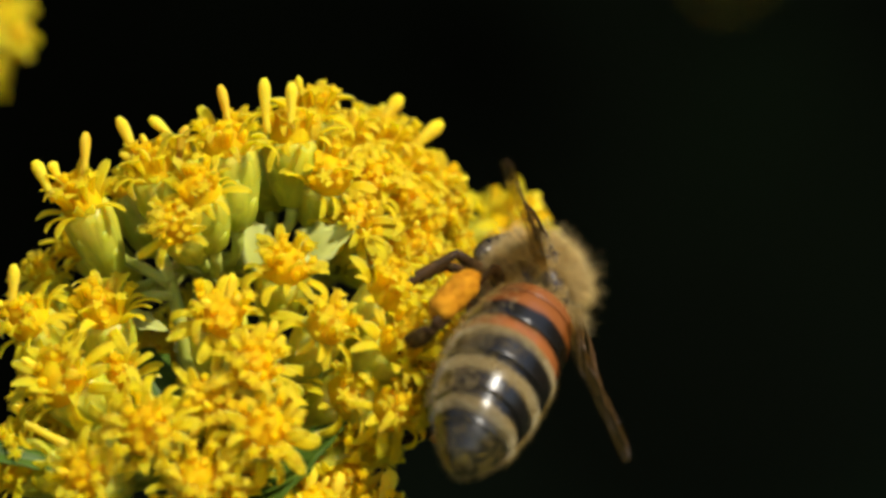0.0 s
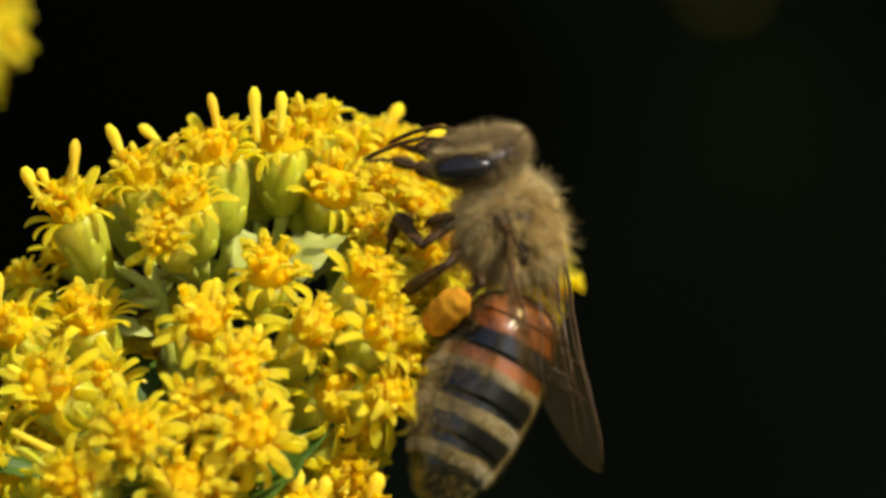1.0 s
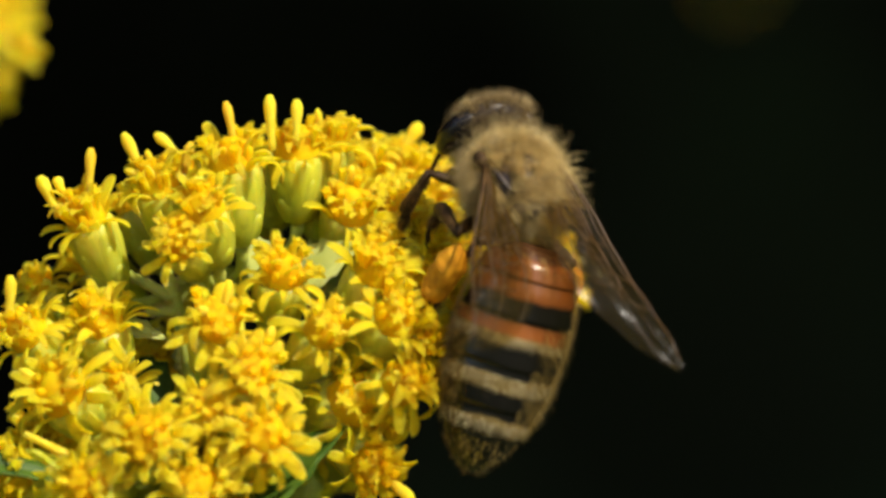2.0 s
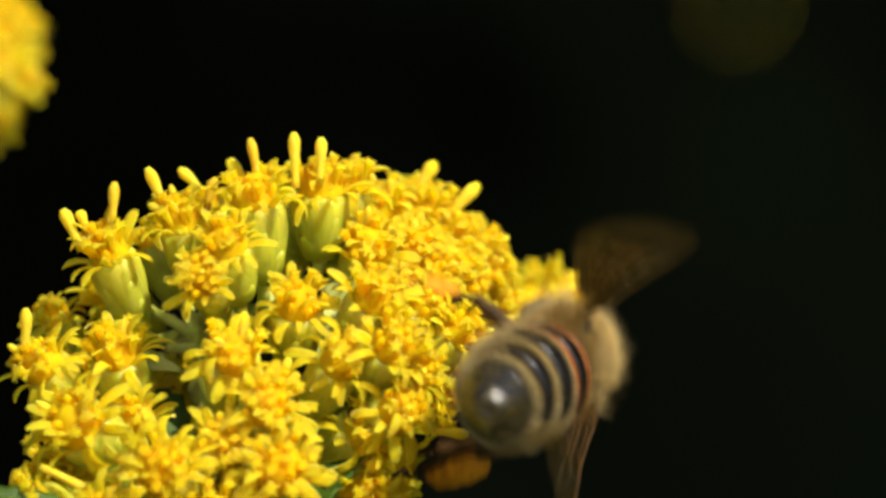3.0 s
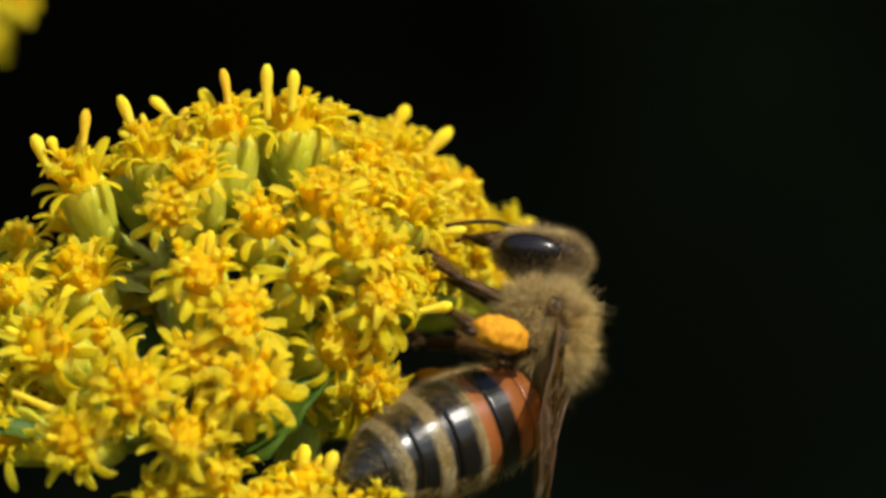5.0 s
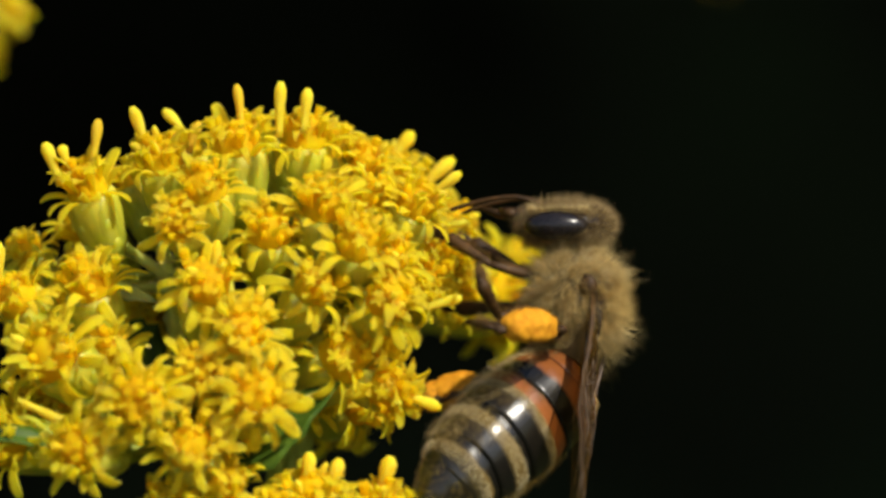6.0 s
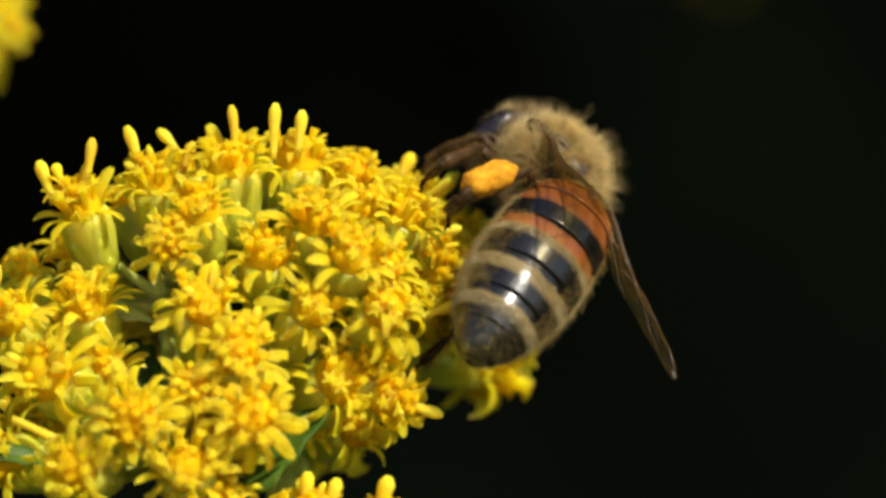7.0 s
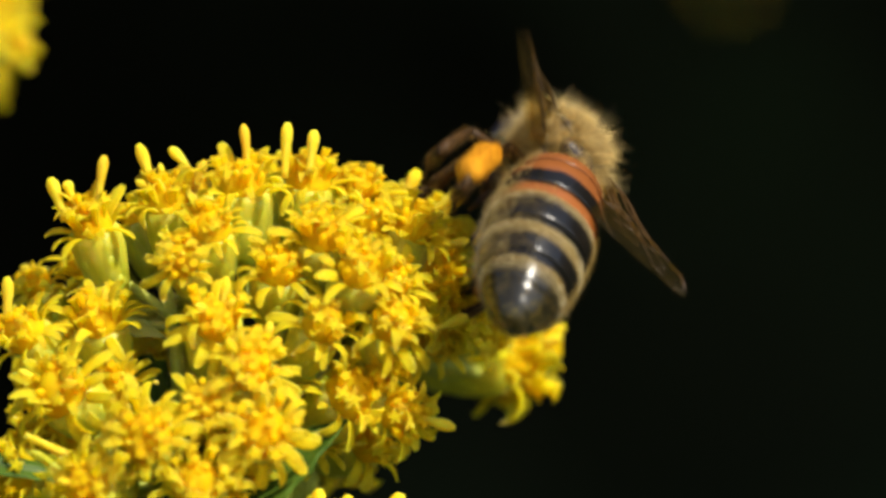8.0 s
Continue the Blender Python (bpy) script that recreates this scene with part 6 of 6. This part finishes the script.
    walk(bee_legs["hind", "tibia", 1], [
        (0, limb(-3.24, 1.99, -1.21, (-0.48, -0.21, -0.85), (0.25, 1, 0.3))),
        (0.5, limb(-3.26, 1.76, -1.80, (-0.31, -0.37, -0.88), (0.25, 1, 0.3))),
        (0.8, limb(-2.55, 2.44, -0.06, (0.25, -0.35, -0.90), (0.25, 1, 0.3))),
        (1, limb(-1.11, 2.78, 0.29, (-0.39, -0.09, -0.91), (0.25, 1, 0.3))),
        (1.2, limb(-2.14, 2.45, 0.31, (-0.37, -0.04, -0.93), (0.25, 1, 0.3))),
        (2.3, limb(-2.54, 2.36, 0.04, (-0.01, 0.25, -0.97), (0.25, 1, 0.3))),
        (2.5, limb(-2.37, 2.63, -0.14, (-0.20, -0.09, -0.98), (0.25, 1, 0.3))),
        (2.7, limb(-2.62, 2.50, -0.26, (0.05, 0.08, -1.00), (0.25, 1, 0.3))),
        (2.9, limb(-1.35, 2.76, -2.69, (0.20, 0.10, -0.98), (0.25, 1, 0.3))),
        (3, limb(-1.35, 2.76, -2.69, (0.20, 0.10, -0.98), (0.25, 1, 0.3))),
        (3.2, limb(-1.84, 2.83, 0.01, (-0.16, 0.39, -0.91), (0.25, 1, 0.3))),
        (3.5, limb(-2.12, 2.79, -0.13, (-0.11, 0.25, -0.96), (0.25, 1, 0.3))),
        (4, limb(-3.16, 1.99, -1.76, (0.70, 0.33, -0.63), (0.25, 1, 0.3))),
        (4.3, limb(-1.17, 0.83, 1.20, (0.03, 0.87, -0.49), (0.25, 1, 0.3))),
        (4.5, limb(-0.43, 3.04, -0.34, (0.59, 0.61, -0.53), (0.25, 1, 0.3))),
        (4.7, limb(-1.26, 2.53, 0.55, (0.14, 0.90, -0.41), (0.25, 1, 0.3))),
        (5.8, limb(-1.17, 2.81, 0.25, (-0.06, 0.82, -0.56), (0.25, 1, 0.3))),
        (6, limb(-1.09, 2.84, 0.22, (0.04, 0.85, -0.52), (0.25, 1, 0.3))),
        (6.2, limb(-1.58, 2.00, 0.88, (-0.34, 0.81, -0.48), (0.25, 1, 0.3))),
        (6.5, limb(-2.88, 2.24, -0.31, (-0.57, 0.41, -0.71), (0.25, 1, 0.3))),
        (7, limb(-2.76, 2.52, -0.60, (-0.27, 0.67, -0.69), (0.25, 1, 0.3))),
        (7.5, limb(-1.11, 2.60, 0.49, (0.16, -0.10, -0.98), (0.25, 1, 0.3))),
        (8, limb(-3.11, 2.21, -1.15, (-0.75, 0.15, -0.65), (0.25, 1, 0.3))),
    ])
    walk(bee_legs["hind", "tarsus", 1], [
        (0, limb(-4.82, 1.29, -4.02, (0.74, -0.27, -0.62), (0.25, 1, 0.3))),
        (0.5, limb(-4.27, 0.55, -4.70, (0.69, -0.22, -0.69), (0.25, 1, 0.3))),
        (0.8, limb(-1.74, 1.27, -3.04, (0.46, 0.03, -0.89), (0.25, 1, 0.3))),
        (1, limb(-2.41, 2.49, -2.73, (0.14, 0.12, -0.98), (0.25, 1, 0.3))),
        (1.2, limb(-3.36, 2.30, -2.75, (0.01, 0.10, -0.99), (0.25, 1, 0.3))),
        (2.3, limb(-2.56, 3.17, -3.16, (0.42, -0.03, -0.91), (0.25, 1, 0.3))),
        (2.5, limb(-3.04, 2.35, -3.36, (0.16, -0.17, -0.97), (0.25, 1, 0.3))),
        (2.7, limb(-2.45, 2.78, -3.54, (0.32, 0.03, -0.95), (0.25, 1, 0.3))),
        (2.9, limb(-0.70, 3.09, -5.91, (0.23, -0.12, -0.97), (0.25, 1, 0.3))),
        (3, limb(-0.70, 3.09, -5.91, (0.23, -0.12, -0.97), (0.25, 1, 0.3))),
        (3.2, limb(-2.36, 4.12, -2.98, (0.78, -0.24, -0.57), (0.25, 1, 0.3))),
        (3.5, limb(-2.48, 3.63, -3.31, (0.73, -0.19, -0.66), (0.25, 1, 0.3))),
        (4, limb(-0.86, 3.08, -3.85, (0.89, -0.03, -0.45), (0.25, 1, 0.3))),
        (4.3, limb(-1.08, 3.70, -0.42, (-0.12, -0.01, -0.99), (0.25, 1, 0.3))),
        (4.5, limb(1.50, 5.05, -2.09, (0.33, -0.94, 0.02), (0.25, 1, 0.3))),
        (4.7, limb(-0.80, 5.51, -0.80, (0.51, -0.69, -0.51), (0.25, 1, 0.3))),
        (5.8, limb(-1.36, 5.53, -1.61, (0.30, -0.82, -0.48), (0.25, 1, 0.3))),
        (6, limb(-0.95, 5.65, -1.50, (0.20, -0.77, -0.61), (0.25, 1, 0.3))),
        (6.2, limb(-2.71, 4.67, -0.70, (0.38, -0.45, -0.80), (0.25, 1, 0.3))),
        (6.5, limb(-4.76, 3.58, -2.67, (0.84, -0.48, -0.26), (0.25, 1, 0.3))),
        (7, limb(-3.67, 4.72, -2.88, (0.78, -0.52, -0.36), (0.25, 1, 0.3))),
        (7.5, limb(-0.57, 2.26, -2.75, (0.24, -0.56, -0.79), (0.25, 1, 0.3))),
        (8, limb(-5.57, 2.72, -3.28, (0.91, -0.32, -0.26), (0.25, 1, 0.3))),
    ])
    walk(bee_legs["hind", "femur", -1], [
        (0, limb(-1.10, -0.90, -1.20, (-0.10, -0.78, -0.62), (0.25, -1, 0.3))),
        (0.5, limb(-1.10, -0.90, -1.20, (-0.10, -0.78, -0.62), (0.25, -1, 0.3))),
        (0.8, limb(-1.10, -0.90, -1.20, (-0.10, -0.78, -0.62), (0.25, -1, 0.3))),
        (1, limb(-1.10, -0.90, -1.20, (-0.10, -0.78, -0.62), (0.25, -1, 0.3))),
        (1.2, limb(-1.10, -0.90, -1.20, (-0.10, -0.78, -0.62), (0.25, -1, 0.3))),
        (2.3, limb(-1.10, -0.90, -1.20, (-0.10, -0.78, -0.62), (0.25, -1, 0.3))),
        (2.5, limb(-1.10, -0.90, -1.20, (-0.10, -0.78, -0.62), (0.25, -1, 0.3))),
        (2.7, limb(-1.10, -0.90, -1.20, (-0.10, -0.78, -0.62), (0.25, -1, 0.3))),
        (2.9, limb(-1.10, -0.90, -1.20, (-0.10, -0.78, -0.62), (0.25, -1, 0.3))),
        (3, limb(-1.10, -0.90, -1.20, (-0.10, -0.78, -0.62), (0.25, -1, 0.3))),
        (3.2, limb(-1.10, -0.90, -1.20, (0.57, -0.81, -0.17), (0.25, -1, 0.3))),
        (3.5, limb(-1.10, -0.90, -1.20, (0.41, -0.87, 0.28), (0.25, -1, 0.3))),
        (4, limb(-1.10, -0.90, -1.20, (-0.82, -0.56, -0.13), (0.25, -1, 0.3))),
        (4.3, limb(-1.10, -0.90, -1.20, (-0.10, -0.78, -0.62), (0.25, -1, 0.3))),
        (4.5, limb(-1.10, -0.90, -1.20, (-0.10, -0.78, -0.62), (0.25, -1, 0.3))),
        (4.7, limb(-1.10, -0.90, -1.20, (-0.10, -0.78, -0.62), (0.25, -1, 0.3))),
        (5.8, limb(-1.10, -0.90, -1.20, (-0.47, 0.12, -0.87), (0.25, -1, 0.3))),
        (6, limb(-1.10, -0.90, -1.20, (-0.48, 0.22, -0.85), (0.25, -1, 0.3))),
        (6.2, limb(-1.10, -0.90, -1.20, (-0.10, -0.78, -0.62), (0.25, -1, 0.3))),
        (6.5, limb(-1.10, -0.90, -1.20, (0.01, -0.18, -0.98), (0.25, -1, 0.3))),
        (7, limb(-1.10, -0.90, -1.20, (0.05, 0.08, -1.00), (0.25, -1, 0.3))),
        (7.5, limb(-1.10, -0.90, -1.20, (-0.35, 0.46, -0.82), (0.25, -1, 0.3))),
        (8, limb(-1.10, -0.90, -1.20, (-0.12, -0.14, -0.98), (0.25, -1, 0.3))),
    ])
    walk(bee_legs["hind", "tibia", -1], [
        (0, limb(-1.35, -2.76, -2.69, (0.20, -0.10, -0.98), (0.25, -1, 0.3))),
        (0.5, limb(-1.35, -2.76, -2.69, (0.20, -0.10, -0.98), (0.25, -1, 0.3))),
        (0.8, limb(-1.35, -2.76, -2.69, (0.20, -0.10, -0.98), (0.25, -1, 0.3))),
        (1, limb(-1.35, -2.76, -2.69, (0.20, -0.10, -0.98), (0.25, -1, 0.3))),
        (1.2, limb(-1.35, -2.76, -2.69, (0.20, -0.10, -0.98), (0.25, -1, 0.3))),
        (2.3, limb(-1.35, -2.76, -2.69, (0.20, -0.10, -0.98), (0.25, -1, 0.3))),
        (2.5, limb(-1.35, -2.76, -2.69, (0.20, -0.10, -0.98), (0.25, -1, 0.3))),
        (2.7, limb(-1.35, -2.76, -2.69, (0.20, -0.10, -0.98), (0.25, -1, 0.3))),
        (2.9, limb(-1.35, -2.76, -2.69, (0.20, -0.10, -0.98), (0.25, -1, 0.3))),
        (3, limb(-1.35, -2.76, -2.69, (0.20, -0.10, -0.98), (0.25, -1, 0.3))),
        (3.2, limb(0.26, -2.84, -1.60, (0.41, 0.40, -0.82), (0.25, -1, 0.3))),
        (3.5, limb(-0.12, -2.99, -0.54, (0.64, -0.35, -0.68), (0.25, -1, 0.3))),
        (4, limb(-3.06, -2.25, -1.51, (0.65, 0.14, -0.75), (0.25, -1, 0.3))),
        (4.3, limb(-1.35, -2.76, -2.69, (0.20, -0.10, -0.98), (0.25, -1, 0.3))),
        (4.5, limb(-1.35, -2.76, -2.69, (0.20, -0.10, -0.98), (0.25, -1, 0.3))),
        (4.7, limb(-1.35, -2.76, -2.69, (0.20, -0.10, -0.98), (0.25, -1, 0.3))),
        (5.8, limb(-2.24, -0.61, -3.31, (-0.29, 0.14, -0.94), (0.25, -1, 0.3))),
        (6, limb(-2.26, -0.37, -3.26, (-0.29, 0.24, -0.93), (0.25, -1, 0.3))),
        (6.2, limb(-1.35, -2.76, -2.69, (0.20, -0.10, -0.98), (0.25, -1, 0.3))),
        (6.5, limb(-1.07, -1.34, -3.58, (0.03, -0.14, -0.99), (0.25, -1, 0.3))),
        (7, limb(-0.98, -0.72, -3.62, (0.06, 0.09, -0.99), (0.25, -1, 0.3))),
        (7.5, limb(-1.95, 0.21, -3.20, (-0.31, 0.47, -0.82), (0.25, -1, 0.3))),
        (8, limb(-1.38, -1.23, -3.56, (0.78, -0.25, -0.58), (0.25, -1, 0.3))),
    ])
    walk(bee_legs["hind", "tarsus", -1], [
        (0, limb(-0.70, -3.09, -5.91, (0.23, 0.12, -0.97), (0.25, -1, 0.3))),
        (0.5, limb(-0.70, -3.09, -5.91, (0.23, 0.12, -0.97), (0.25, -1, 0.3))),
        (0.8, limb(-0.70, -3.09, -5.91, (0.23, 0.12, -0.97), (0.25, -1, 0.3))),
        (1, limb(-0.70, -3.09, -5.91, (0.23, 0.12, -0.97), (0.25, -1, 0.3))),
        (1.2, limb(-0.70, -3.09, -5.91, (0.23, 0.12, -0.97), (0.25, -1, 0.3))),
        (2.3, limb(-0.70, -3.09, -5.91, (0.23, 0.12, -0.97), (0.25, -1, 0.3))),
        (2.5, limb(-0.70, -3.09, -5.91, (0.23, 0.12, -0.97), (0.25, -1, 0.3))),
        (2.7, limb(-0.70, -3.09, -5.91, (0.23, 0.12, -0.97), (0.25, -1, 0.3))),
        (2.9, limb(-0.70, -3.09, -5.91, (0.23, 0.12, -0.97), (0.25, -1, 0.3))),
        (3, limb(-0.70, -3.09, -5.91, (0.23, 0.12, -0.97), (0.25, -1, 0.3))),
        (3.2, limb(1.61, -1.53, -4.31, (-0.35, -0.26, -0.90), (0.25, -1, 0.3))),
        (3.5, limb(1.98, -4.16, -2.79, (-0.32, 0.22, -0.92), (0.25, -1, 0.3))),
        (4, limb(-0.91, -1.78, -3.97, (0.18, -0.20, -0.96), (0.25, -1, 0.3))),
        (4.3, limb(-0.70, -3.09, -5.91, (0.23, 0.12, -0.97), (0.25, -1, 0.3))),
        (4.5, limb(-0.70, -3.09, -5.91, (0.23, 0.12, -0.97), (0.25, -1, 0.3))),
        (4.7, limb(-0.70, -3.09, -5.91, (0.23, 0.12, -0.97), (0.25, -1, 0.3))),
        (5.8, limb(-3.21, -0.13, -6.43, (0.66, -0.60, -0.45), (0.25, -1, 0.3))),
        (6, limb(-3.22, 0.42, -6.32, (0.60, -0.67, -0.43), (0.25, -1, 0.3))),
        (6.2, limb(-0.70, -3.09, -5.91, (0.23, 0.12, -0.97), (0.25, -1, 0.3))),
        (6.5, limb(-0.97, -1.81, -6.85, (0.69, -0.33, -0.65), (0.25, -1, 0.3))),
        (7, limb(-0.77, -0.41, -6.91, (0.21, 0.06, -0.98), (0.25, -1, 0.3))),
        (7.5, limb(-2.99, 1.78, -5.94, (-0.19, 0.49, -0.85), (0.25, -1, 0.3))),
        (8, limb(1.18, -2.05, -5.48, (0.91, -0.19, -0.36), (0.25, -1, 0.3))),
    ])


motions()
